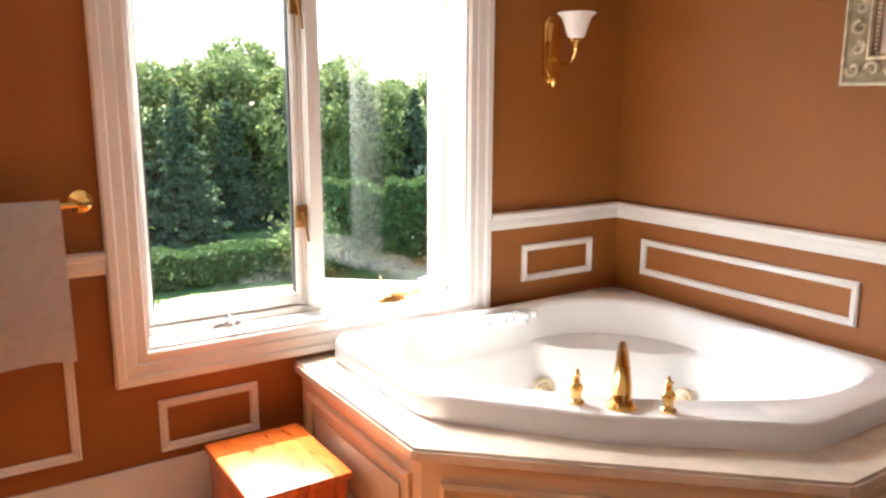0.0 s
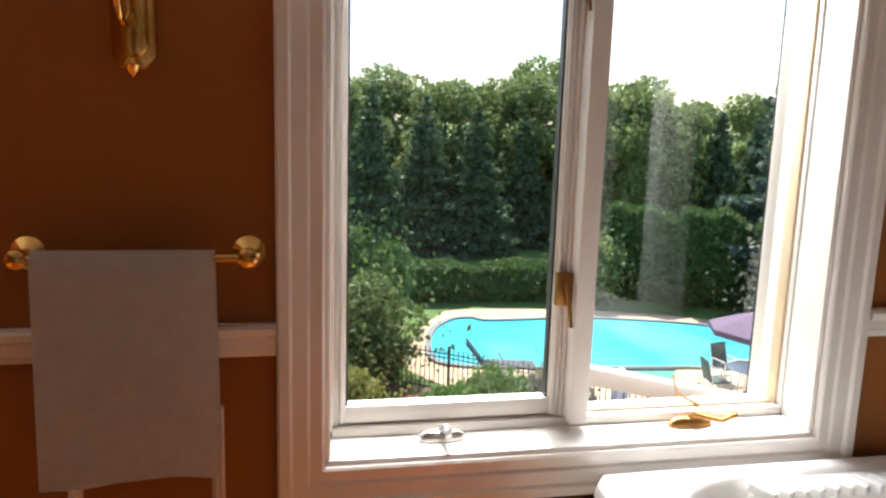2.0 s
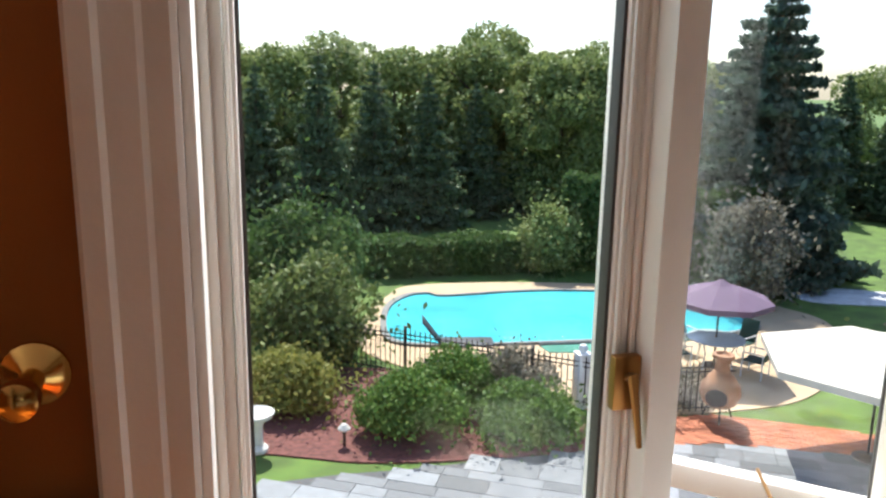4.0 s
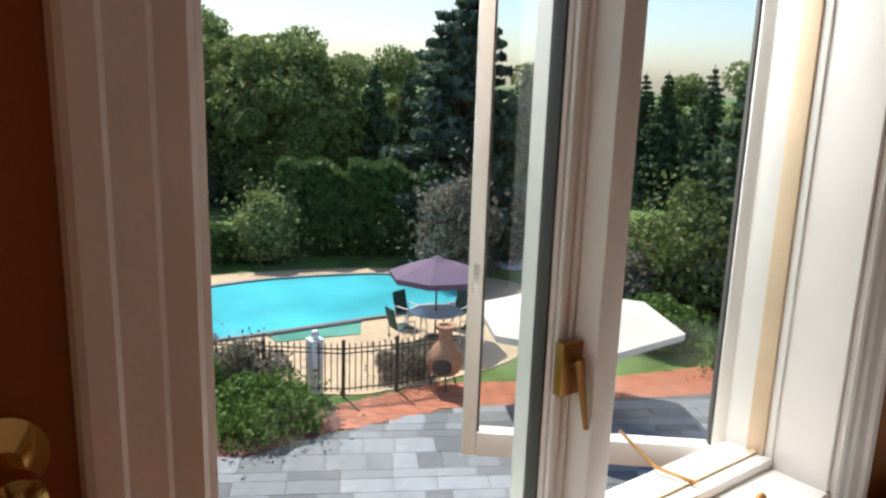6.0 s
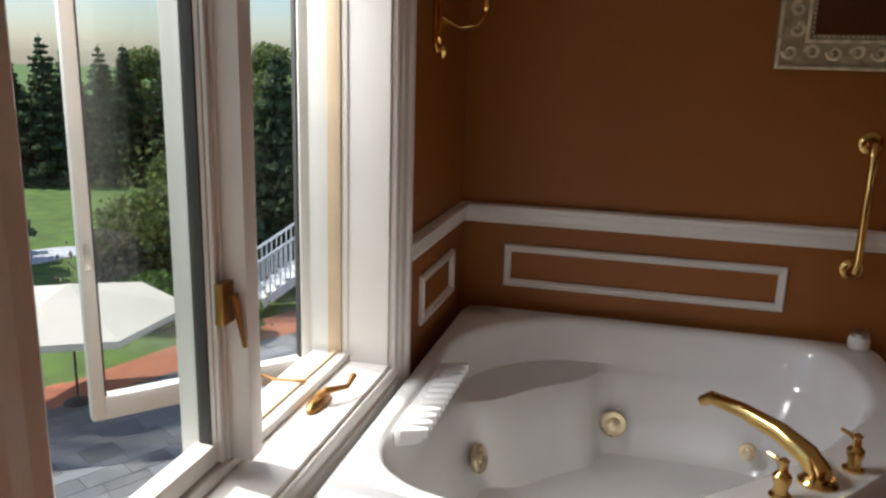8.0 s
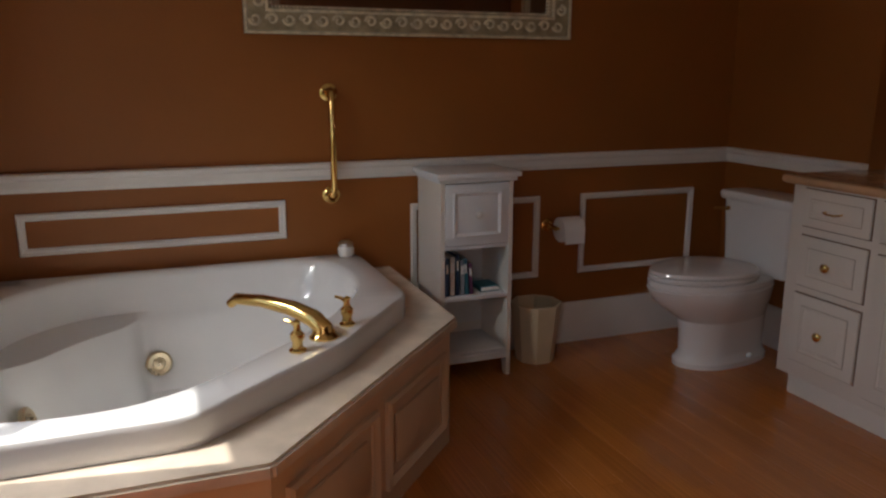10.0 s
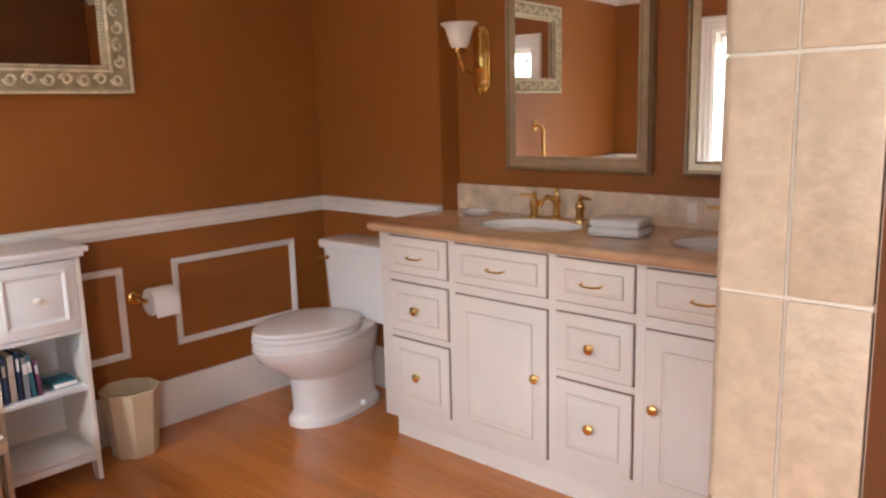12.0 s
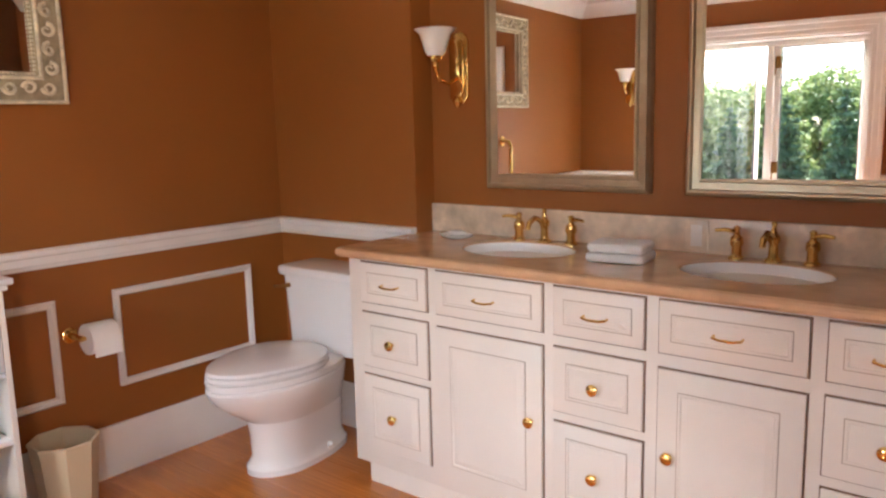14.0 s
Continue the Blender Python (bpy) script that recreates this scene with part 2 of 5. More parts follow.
def prism(outline, z0, z1, bevel=0.0):
    bm = bm_new()
    lo = [bm.verts.new((x, y, z0)) for x, y in outline]
    hi = [bm.verts.new((x, y, z1)) for x, y in outline]
    bm.faces.new(lo[::-1])
    bm.faces.new(hi)
    for i in range(len(lo)):
        j = (i + 1) % len(lo)
        bm.faces.new((lo[i], lo[j], hi[j], hi[i]))
    return bevelled(bm, bevel)


def loft(rings, cap0=True, cap1=True):
    bm = bm_new()
    vs = [[bm.verts.new(p) for p in ring] for ring in rings]
    for a, b in zip(vs, vs[1:]):
        for i in range(len(a)):
            j = (i + 1) % len(a)
            bm.faces.new((a[i], a[j], b[j], b[i]))
    if cap0:
        bm.faces.new(vs[0][::-1])
    if cap1:
        bm.faces.new(vs[-1])
    bmesh.ops.recalc_face_normals(bm, faces=bm.faces[:])
    return bm


def moved(bm, m):
    bm.transform(m)
    return bm


def mesh_of(name, bm, mat, smooth=True):
    me = bpy.data.meshes.new(name)
    bm.to_mesh(me)
    bm.free()
    me.materials.append(mat)
    if smooth:
        me.shade_smooth()
        me.set_sharp_from_angle(angle=radians(35))
    return me


def part(name, bm, mat, parent, label="", smooth=True):
    ob = new(name, mesh_of(name, bm, mat, smooth))
    ob.parent = parent
    if label:
        ob["label"] = label
    return ob


def thing(name, label, category, group="", kind="", at=None):
    ob = new(name)
    ob.empty_display_size = 0.1
    if at is not None:
        ob.matrix_world = at
    return tagged(ob, label, category, group, kind)


def solid(name, bm, mat, label, category, group="", kind="", smooth=True):
    return tagged(new(name, mesh_of(name, bm, mat, smooth)), label, category, group, kind)


def smooth_loop(ctrl, per=6):
    n, out = len(ctrl), []
    for i in range(n):
        p0, p1, p2, p3 = (Vector(ctrl[(i + k) % n]) for k in (-1, 0, 1, 2))
        for s in range(per):
            t = s / per
            out.append(tuple(0.5 * (2 * p1 + (p2 - p0) * t + (2 * p0 - 5 * p1 + 4 * p2 - p3) * t * t + (3 * p1 - p0 - 3 * p2 + p3) * t ** 3)))
    return out


# ---- the room ----
CEIL_Z, WEST, SOUTH, STUB_Y, STUB_X = 2.12, -4.4, -3.27, -3.16, -0.775
WX0, WX1, WZ0, WZ1 = -1.952, -0.785, 0.545, 1.75
nw = bm_new()
# the opening from x -4.12 to -3.18 is unseen, added for the fill lamp
for q in ((WEST - 0.2, -4.12, 0, 0.2, 0, CEIL_Z), (-4.12, -3.18, 0, 0.2, 0, 0.9), (-4.12, -3.18, 0, 0.2, 1.86, CEIL_Z), (-3.18, WX0, 0, 0.2, 0, CEIL_Z), (WX1, 0.2, 0, 0.2, 0, CEIL_Z), (WX0, WX1, 0, 0.2, 0, WZ0), (WX0, WX1, 0, 0.2, WZ1, CEIL_Z)):
    add_box(nw, *q)
solid("wall_north", nw, WALL, "terracotta painted wall with a wide window", "wall", kind="structure", smooth=False)
solid("wall_east", box(0, 0.2, SOUTH - 0.2, 0, 0, CEIL_Z), WALL, "terracotta painted wall behind tub and toilet", "wall", kind="structure")
solid("wall_south", box(WEST, 0, SOUTH - 0.2, SOUTH, 0, CEIL_Z), WALL, "terracotta painted wall behind the vanity", "wall", kind="structure")
solid("wall_stub", box(STUB_X, 0, SOUTH, STUB_Y, 0, CEIL_Z), WALL, "shallow terracotta wall projection behind the toilet", "wall", kind="structure")
solid("wall_west", box(WEST - 0.2, WEST, SOUTH - 0.2, 0, 0, CEIL_Z), WALL, "plain terracotta painted wall", "wall", kind="structure", smooth=False)
solid("ceiling", box(WEST - 0.2, 0.2, SOUTH - 0.2, 0.2, CEIL_Z, CEIL_Z + 0.15), CEIL, "plain white painted ceiling", "ceiling", kind="structure")
floor = solid("floor", box(WEST - 0.2, 0.2, SOUTH - 0.2, 0.2, -0.2, -0.006), DARK, "honey oak board floor with a glossy finish", "floor", kind="structure")


def run(name, prof, path, mat, label, kind="structure", category="trim"):
    """A moulding: profile points (out, up) swept along a plan path, mitred; out is to the left of travel."""
    rings = []
    pts = [Vector(p) for p in path]
    for i, p in enumerate(pts):
        a = (p - pts[i - 1]).normalized() if i else (pts[1] - p).normalized()
        b = (pts[i + 1] - p).normalized() if i < len(pts) - 1 else a
        na, nb = Vector((-a.y, a.x)), Vector((-b.y, b.x))
        m = (na + nb) / (1 + na.dot(nb))
        rings.append([(p.x + m.x * o, p.y + m.y * o, z) for o, z in prof])
    return solid(name, loft(rings), mat, label, category, kind=kind)


RAIL = [(0, 0.795), (0.012, 0.795), (0.014, 0.805), (0.020, 0.812), (0.020, 0.835), (0.030, 0.842), (0.032, 0.856), (0.024, 0.862), (0, 0.862)]
BASE = [(0, 0), (0.022, 0), (0.022, 0.15), (0.016, 0.165), (0.012, 0.185), (0, 0.185)]
CROWN = [(0, 2.0), (0.012, 2.0), (0.02, 2.02), (0.06, 2.075), (0.085, 2.09), (0.09, 2.12), (0, 2.12)]
run("trim_chair_rail", RAIL, [(STUB_X, STUB_Y), (0, STUB_Y), (0, 0), (-0.687, 0)], TRIM, "white moulded chair rail along the walls")
run("trim_chair_rail_west", RAIL, [(-2.05, 0), (WEST, 0)], TRIM, "white moulded chair rail beside the window")
run("baseboard", BASE, [(STUB_X, STUB_Y), (0, STUB_Y), (0, -1.50)], TRIM, "tall white moulded baseboard")
run("baseboard_west", BASE, [(-1.46, 0), (WEST, 0)], TRIM, "tall white moulded baseboard under the window")
run("trim_crown", CROWN, [(-2.55, SOUTH), (STUB_X, SOUTH), (STUB_X, STUB_Y), (0, STUB_Y), (0, 0), (WEST, 0)], TRIM, "white crown moulding under the ceiling")


def wall_panel(m, w, h, fw=0.026):
    """Moulded picture-frame panel; local x along the wall, z up, y out of it."""
    prof = [(0, 0), (0, 0.010), (0.006, 0.016), (0.012, 0.012), (0.018, 0.014), (fw, 0.006), (fw, 0)]
    rings = []
    for cx, cz, sx, sz in ((0, 0, 1, 1), (w, 0, -1, 1), (w, h, -1, -1), (0, h, 1, -1)):
        rings.append([(cx + sx * o, d, cz + sz * o) for o, d in prof])
    rings.append(rings[0])
    ob = solid("trim_panel_moulding", loft(rings, False, False), TRIM, "white rectangular picture-frame wall moulding", "moulding", "wall panel mouldings", kind="structure")
    ob.matrix_world = m
    return ob


NORTHM = lambda x, z: Matrix.Translation((x, 0, z)) @ Matrix.Rotation(math.pi, 4, "Z")
EASTM = lambda y, z: Matrix.Translation((0, y, z)) @ Matrix.Rotation(math.pi / 2, 4, "Z")
wall_panel(EASTM(-1.07, 0.575), 0.915, 0.148)
wall_panel(NORTHM(-0.145, 0.575), 0.375, 0.148)
wall_panel(NORTHM(-1.62, 0.215), 0.312, 0.167)
wall_panel(NORTHM(-2.155, 0.25), 0.30, 0.44)
wall_panel(EASTM(-2.165, 0.318), 0.59, 0.362)
wall_panel(EASTM(-2.975, 0.320), 0.605, 0.360)

# ---- the window ----
win = thing("window_1", "white casement window, one sash closed and one open", "window", kind="structure")


def casing_bm():
    prof = [(0, 0), (0, 0.012), (0.006, 0.016), (0.03, 0.014), (0.036, 0.020), (0.066, 0.022), (0.072, 0.030), (0.092, 0.030), (0.097, 0.024), (0.097, 0)]
    rings = []
    for cx, cz, sx, sz in ((WX0, WZ0, -1, -1), (WX1, WZ0, 1, -1), (WX1, WZ1, 1, 1), (WX0, WZ1, -1, 1)):
        rings.append([(cx + sx * o, -d, cz + sz * o) for o, d in prof])
    rings.append(rings[0])
    return loft(rings, False, False)


part("window_casing", casing_bm(), TRIM, win, "white moulded casing")
part("window_sill", box(WX0, WX1, -0.004, 0.235, WZ0 - 0.02, WZ0 + 0.012, 0.004), TRIM, win, "sunlit white painted sill")
part("jamb_lining", box(WX0, WX0 + 0.012, 0, 0.235, WZ0 + 0.012, WZ1 - 0.012, 0.002), TRIM, win)
part("jamb_lining", box(WX1 - 0.012, WX1, 0, 0.235, WZ0 + 0.012, WZ1 - 0.012, 0.002), TRIM, win)
part("head_lining", box(WX0, WX1, 0, 0.235, WZ1 - 0.012, WZ1, 0.002), TRIM, win)
# fixed frame with stepped stops
for i, (a, b, w) in enumerate(((0.108, 0.124, 0.012), (0.124, 0.160, 0.026), (0.160, 0.205, 0.014))):
    part("frame_stop", box(WX0 + 0.012, WX0 + 0.012 + w, a, b, WZ0 + 0.012, WZ1 - 0.012, 0.002), BEIGE, win)
    part("frame_stop", box(WX1 - 0.012 - w * 0.45, WX1 - 0.012, a, b, WZ0 + 0.012, WZ1 - 0.012, 0.002), TANSEAL if i == 1 else BEIGE, win)
part("frame_bottom", box(WX0 + 0.012, WX1 - 0.012, 0.108, 0.205, WZ0 + 0.012, WZ0 + 0.034, 0.004), BEIGE, win)
part("sill_track", box(WX0 + 0.012, WX1 - 0.012, 0.135, 0.148, WZ0 + 0.034, WZ0 + 0.040, 0.001), TANSEAL, win, "narrow tan track of the sill")
part("frame_top", box(WX0 + 0.012, WX1 - 0.012, 0.108, 0.205, WZ1 - 0.045, WZ1 - 0.012, 0.004), BEIGE, win)
MX = -1.36
for a, b, x0, x1 in ((0.070, 0.205, MX - 0.022, MX + 0.024), (0.112, 0.205, MX - 0.032, MX - 0.023), (0.118, 0.205, MX - 0.044, MX - 0.033)):
    part("mullion", box(x0, x1, a, b, WZ0 + 0.0345, WZ1 - 0.0455, 0.003), BEIGE, win)


def sash(parent, x0, x1, y0, y1, z0, z1, w, wb):
    s = part("sash", box(x0, x0 + w, y0, y1, z0, z1, 0.004), BEIGE, parent)
    for q in ((x1 - w, x1, y0, y1, z0, z1), (x0 + w, x1 - w, y0, y1, z0, z0 + wb), (x0 + w, x1 - w, y0, y1, z1 - w, z1)):
        part("sash_rail", box(*q, 0.003), BEIGE, s)
    gk = bm_new()
    for q in ((x0 + w, x0 + w + 0.005, y0 + 0.008, y1 - 0.008, z0 + wb, z1 - w), (x1 - w - 0.005, x1 - w, y0 + 0.008, y1 - 0.008, z0 + wb, z1 - w)):
        add_box(gk, *q)
    part("gasket", gk, GASKET, s, smooth=False)
    p = part("pane", box(x0 + w, x1 - w, (y0 + y1) / 2 - 0.003, (y0 + y1) / 2 + 0.003, z0 + wb, z1 - w), GLASS, s, "clear window glass", smooth=False)
    p.visible_shadow = False
    return s


closed = sash(win, WX0 + 0.0385, MX - 0.0445, 0.122, 0.162, WZ0 + 0.0405, WZ1 - 0.0455, 0.014, 0.040)
for x0, x1, y0 in ((MX - 0.054, MX - 0.046, 0.114), (WX0 + 0.040, WX0 + 0.046, 0.116)):
    part("stile_bead", box(x0, x1, y0, 0.1215, WZ0 + 0.041, WZ1 - 0.046, 0.002), BEIGE, closed)
HINGE = (WX1 - 0.008, 0.210)
opened = thing("open_sash", "casement sash swung open outward, white frame", "window sash")
opened.parent = win
del opened["category"]
sash(opened, -0.548, 0.0, 0.0, 0.036, WZ0 - 0.045, WZ1 - 0.03, 0.030, 0.055)
opened.matrix_world = Matrix.Translation((HINGE[0], HINGE[1], 0)) @ Matrix.Rotation(radians(-41), 4, "Z")
part("latch_plate", box(-0.539, -0.525, -0.003, 0.0, 0.86, 0.92, 0.001), STEEL, opened)
# latch on the mullion, cranks on the sill
lt = part("latch_plate", box(MX - 0.062, MX - 0.0225, 0.094, 0.1115, 0.858, 0.935, 0.002), BRONZE, win, "aged brass latch plate")
part("latch_lever", tube([(MX - 0.042, 0.096, 0.905), (MX - 0.040, 0.084, 0.912), (MX - 0.037, 0.080, 0.88), (MX - 0.030, 0.072, 0.812)], [0.007, 0.008, 0.006, 0.004]), BRONZE, lt)
lt2 = part("latch_plate", box(MX - 0.062, MX - 0.0225, 0.094, 0.1115, 1.558, 1.635, 0.002), BRONZE, win, "aged brass latch plate")
part("latch_lever", tube([(MX - 0.042, 0.096, 1.605), (MX - 0.040, 0.084, 1.612), (MX - 0.037, 0.080, 1.58), (MX - 0.030, 0.072, 1.512)], [0.007, 0.008, 0.006, 0.004]), BRONZE, lt2)
for cx, mt, turn in ((-1.685, STEEL, 0), (-1.07, BRONZE, 1)):
    z = WZ0 + 0.012
    ck = part("crank_housing", moved(lathe([(0.0, z), (0.05, z), (0.05, z + 0.012), (0.036, z + 0.022), (0.0, z + 0.024)], 20, 1.15, 0.36), Matrix.Translation((cx, 0.072, 0))), mt, win, "window crank on the sill")
    part("crank_handle", tube([(cx, 0.072, z + 0.02), (cx + 0.005, 0.057, z + 0.034), (cx + 0.05 * turn + 0.004, 0.023, z + 0.03), (cx + 0.085 * turn + 0.004, 0.009 + 0.012 * turn, z + 0.045)], [0.010, 0.009, 0.006, 0.008]), mt, ck)
# folding arm of the open sash
part("sash_arm", tube([(-1.02, 0.125, WZ0 + 0.042), (-1.04, 0.20, WZ0 + 0.045), (-0.97, 0.345, WZ0 + 0.04)], 0.004, 6), BRONZE, win)

# ---- corner tub ----
DW, DX, DS, DC = -1.495, -0.785, -1.490, -0.735   # deck: west edge, west corner y, south edge, south corner x
DZ = 0.428
deck = thing("tub_surround", "cream panelled surround with marble deck", "tub surround")
T = 0.03
outer = [(DW, -0.006), (-0.006, -0.006), (-0.006, DS), (DC, DS), (DW, DX)]
body = [(DW + T, -0.010), (-0.010, -0.010), (-0.010, DS + T), (DC - 0.004, DS + T), (DW + T, DX + 0.004)]
SC = lambda pts, k, cx=-0.55, cy=-0.55: [(cx + (x - cx) * k, cy + (y - cy) * k) for x, y in pts]


def ring_slab(out, inn, z0, z1):
    bm = bm_new()
    o0, o1, i0, i1 = ([bm.verts.new((x, y, z)) for x, y in pts] for pts, z in ((out, z0), (out, z1), (inn, z0), (inn, z1)))
    n = len(out)
    for i in range(n):
        j = (i + 1) % n
        for f in ((o0[i], o0[j], o1[j], o1[i]), (o1[i], o1[j], i1[j], i1[i]), (i1[i], i1[j], i0[j], i0[i]), (i0[i], i0[j], o0[j], o0[i])):
            bm.faces.new(f)
    bmesh.ops.recalc_face_normals(bm, faces=bm.faces[:])
    return bm


RIMO = [(-1.375, -0.030), (-0.030, -0.030), (-0.030, -1.345), (-0.660, -1.345), (-1.050, -1.040), (-1.375, -0.645)]
dk = ring_slab(outer, SC(RIMO, 0.97), DZ - 0.032, DZ)
bmesh.ops.bevel(dk, geom=[e for e in dk.edges if max(v.co.z for v in e.verts) > DZ - 0.001 and all(abs(v.co.x - DW) < 0.01 or abs(v.co.y - DS) < 0.01 or abs(v.co.x - DC) < 0.01 for v in e.verts)], offset=0.008, segments=2, affect="EDGES")
part("marble_deck", dk, MARBLE, deck, "cream marble deck, sunlit by the window")
part("surround_body", ring_slab(body, SC(RIMO, 0.985), 0.0, DZ - 0.032), SURROUND, deck, "cream glazed wood panelling")


def apron_panel(p, q, name="apron_panel"):
    p, q = Vector((*p, 0)), Vector((*q, 0))
    d = (q - p)
    L = d.length
    m = Matrix.Translation(p) @ Matrix.Rotation(math.atan2(d.y, d.x), 4, "Z")
    k = 2 if L > 0.85 else 1
    for i in range(k):
        a, b = 0.05 + i * (L - 0.05) / k, (i + 1) * (L - 0.05) / k
        prof = [(0, 0), (0, 0.012), (0.012, 0.018), (0.022, 0.008), (0.03, 0.006), (0.03, 0)]
        rings = [[(cx + sx * o, -h, cz + sz * o) for o, h in prof] for cx, cz, sx, sz in ((a, 0.07, 1, 1), (b, 0.07, -1, 1), (b, 0.335, -1, -1), (a, 0.335, 1, -1))]
        f = part(name, moved(loft(rings + [rings[0]], False, False), m), SURROUND, deck)
        part("raised_field", moved(box(a + 0.06, b - 0.06, -0.010, 0.0, 0.13, 0.275, 0.004), m), SURROUND, f)


apron_panel((DW + T, -0.02), (DW + T, DX))
apron_panel((DW + T, DX + 0.004), (DC - 0.004, DS + T))
apron_panel((DC, DS + T), (-0.03, DS + T))


def rounded(pts, r, per=6):
    out = []
    n = len(pts)
    for i in range(n):
        p, a, b = Vector(pts[i]), Vector(pts[i - 1]), Vector(pts[(i + 1) % n])
        u, v = (a - p).normalized(), (b - p).normalized()
        rr = min(r, (a - p).length * 0.45, (b - p).length * 0.45)
        s, e = p + u * rr, p + v * rr
        for k in range(per):
            t = k / (per - 1)
            out.append(tuple(s * (1 - t) ** 2 + p * 2 * t * (1 - t) + e * t * t))
    return out


tub = thing("corner_bathtub", "white acrylic corner whirlpool bathtub with brass jets", "bathtub")
RZ = 0.502
BASIN = [(-1.24, -0.075), (-0.32, -0.075), (-0.075, -0.32), (-0.075, -1.22), (-0.49, -1.255), (-0.86, -1.02), (-1.02, -0.86), (-1.29, -0.56)]


def at_z(pts, z):
    return [(x, y, z) for x, y in pts]


def resample(pts, n=96, start=(-0.02, -0.02)):
    P = [Vector(p) for p in pts]
    seg = [(P[(i + 1) % len(P)] - P[i]).length for i in range(len(P))]
    tot, out = sum(seg), []
    cx, cy = sum(p.x for p in P) / len(P), sum(p.y for p in P) / len(P)
    # equal angles round the middle of the basin, so that rings match
    for k in range(n):
        a = 2 * math.pi * k / n
        d = Vector((math.cos(a), math.sin(a)))
        c = Vector((-0.60, -0.60))
        best = None
        for i in range(len(P)):
            p, q = P[i] - c, P[(i + 1) % len(P)] - c
            e = q - p
            den = d.x * e.y - d.y * e.x
            if abs(den) < 1e-9:
                continue
            t = (p.x * e.y - p.y * e.x) / den
            s = (p.x * d.y - p.y * d.x) / den
            if t > 0 and -1e-6 <= s <= 1 + 1e-6 and (best is None or t > best):
                best = t
        out.append(tuple(c + d * best))
    return out


ro, bi = resample(rounded(RIMO, 0.05)), resample(rounded(BASIN, 0.22))
CEN = Vector((-0.60, -0.60))


def inset(pts, k, dx=0.0):
    return [(CEN.x + (x - CEN.x) * k + dx, CEN.y + (y - CEN.y) * k + dx) for x, y in pts]


def seat(pts, k):
    """Basin ring with the corner seat: bulges inwards towards the wall corner."""
    out = []
    for x, y in inset(pts, k):
        a = math.atan2(y - CEN.y, x - CEN.x) - math.pi / 4
        a = (a + math.pi) % (2 * math.pi) - math.pi
        s = math.exp(-(a / 0.52) ** 4)
        out.append((x - 0.11 * s, y - 0.11 * s))
    return out


rings = [at_z(ro, DZ + 0.001), at_z(ro, RZ - 0.014), at_z(inset(ro, 0.994), RZ - 0.004), at_z(inset(ro, 0.985), RZ), at_z(inset(bi, 1.02), RZ), at_z(inset(bi, 1.0), RZ - 0.006), at_z(inset(bi, 0.985), RZ - 0.022),
         at_z(inset(bi, 0.955), RZ - 0.09), at_z(inset(bi, 0.935), RZ - 0.135), at_z(seat(bi, 0.915), RZ - 0.15), at_z(seat(bi, 0.885), RZ - 0.175), at_z(seat(bi, 0.80), RZ - 0.34), at_z(seat(bi, 0.74), RZ - 0.40), at_z(seat(bi, 0.66), RZ - 0.415)]
part("tub_shell", loft(rings, False, True), TUBM, tub, "glossy white acrylic shell")
# head-rest ledge of the corner and ribs of the arm rest
part("armrest_ribs", loft([at_z(p, z) for p, z in ((SC(rounded([(-1.02, -0.085), (-0.55, -0.085), (-0.60, -0.15), (-0.98, -0.15)], 0.02), 1.0, -0.8, -0.1), RZ - 0.05), (SC(rounded([(-1.02, -0.085), (-0.55, -0.085), (-0.60, -0.15), (-0.98, -0.15)], 0.02), 0.94, -0.8, -0.1), RZ - 0.012))]), TUBM, tub)
for i in range(12):
    part("rib", moved(box(-0.010, 0.010, -0.034, 0.034, -0.008, 0.016, 0.005), Matrix.Translation((-1.0 + i * 0.038, -0.135, RZ - 0.020)) @ Matrix.Rotation(radians(20), 4, "Z")), TUBM, tub)


def jet(p, d, r):
    m = Matrix.Translation(p) @ Vector(d).to_track_quat("Z", "Y").to_matrix().to_4x4()
    j = part("whirlpool_jet", moved(lathe([(r, -0.004), (r, 0.006), (r * 0.85, 0.012), (r * 0.5, 0.010), (r * 0.42, 0.018), (r * 0.2, 0.020)], 24), m), PALEBRASS, tub, "brass whirlpool jet")
    part("jet_nozzle", moved(lathe([(r * 0.16, 0.018), (r * 0.22, 0.026), (r * 0.1, 0.028)], 12), m), PALEBRASS, j)


jet((-0.56, -0.205, 0.20), (-0.2, -0.95, 0.25), 0.044)
jet((-0.200, -0.575, 0.20), (-1, -0.1, 0.3), 0.044)
jet((-0.235, -0.985, 0.185), (-0.9, 0.5, 0.3), 0.028)
# brass filler: wide flat spout and two lever taps on the front rim
fa = thing("tub_faucet", "polished brass bathtub filler with a long spout", "faucet")
A, DIR = Vector((-0.985, -1.000, RZ - 0.002)), Vector((0.72, 0.69, 0)).normalized()
part("spout", tube([A, A + Vector((0, 0, 0.028)), A + DIR * 0.03 + Vector((0, 0, 0.050)), A + DIR * 0.10 + Vector((0, 0, 0.070)), A + DIR * 0.20 + Vector((0, 0, 0.078)), A + DIR * 0.29 + Vector((0, 0, 0.073)), A + DIR * 0.315 + Vector((0, 0, 0.054))], [0.029, 0.026, 0.025, 0.022, 0.018, 0.016, 0.013], 14), BRASS, fa)
part("spout_base", moved(lathe([(0.040, 0), (0.040, 0.006), (0.034, 0.012), (0.030, 0.02)], 20), Matrix.Translation(A)), BRASS, fa)
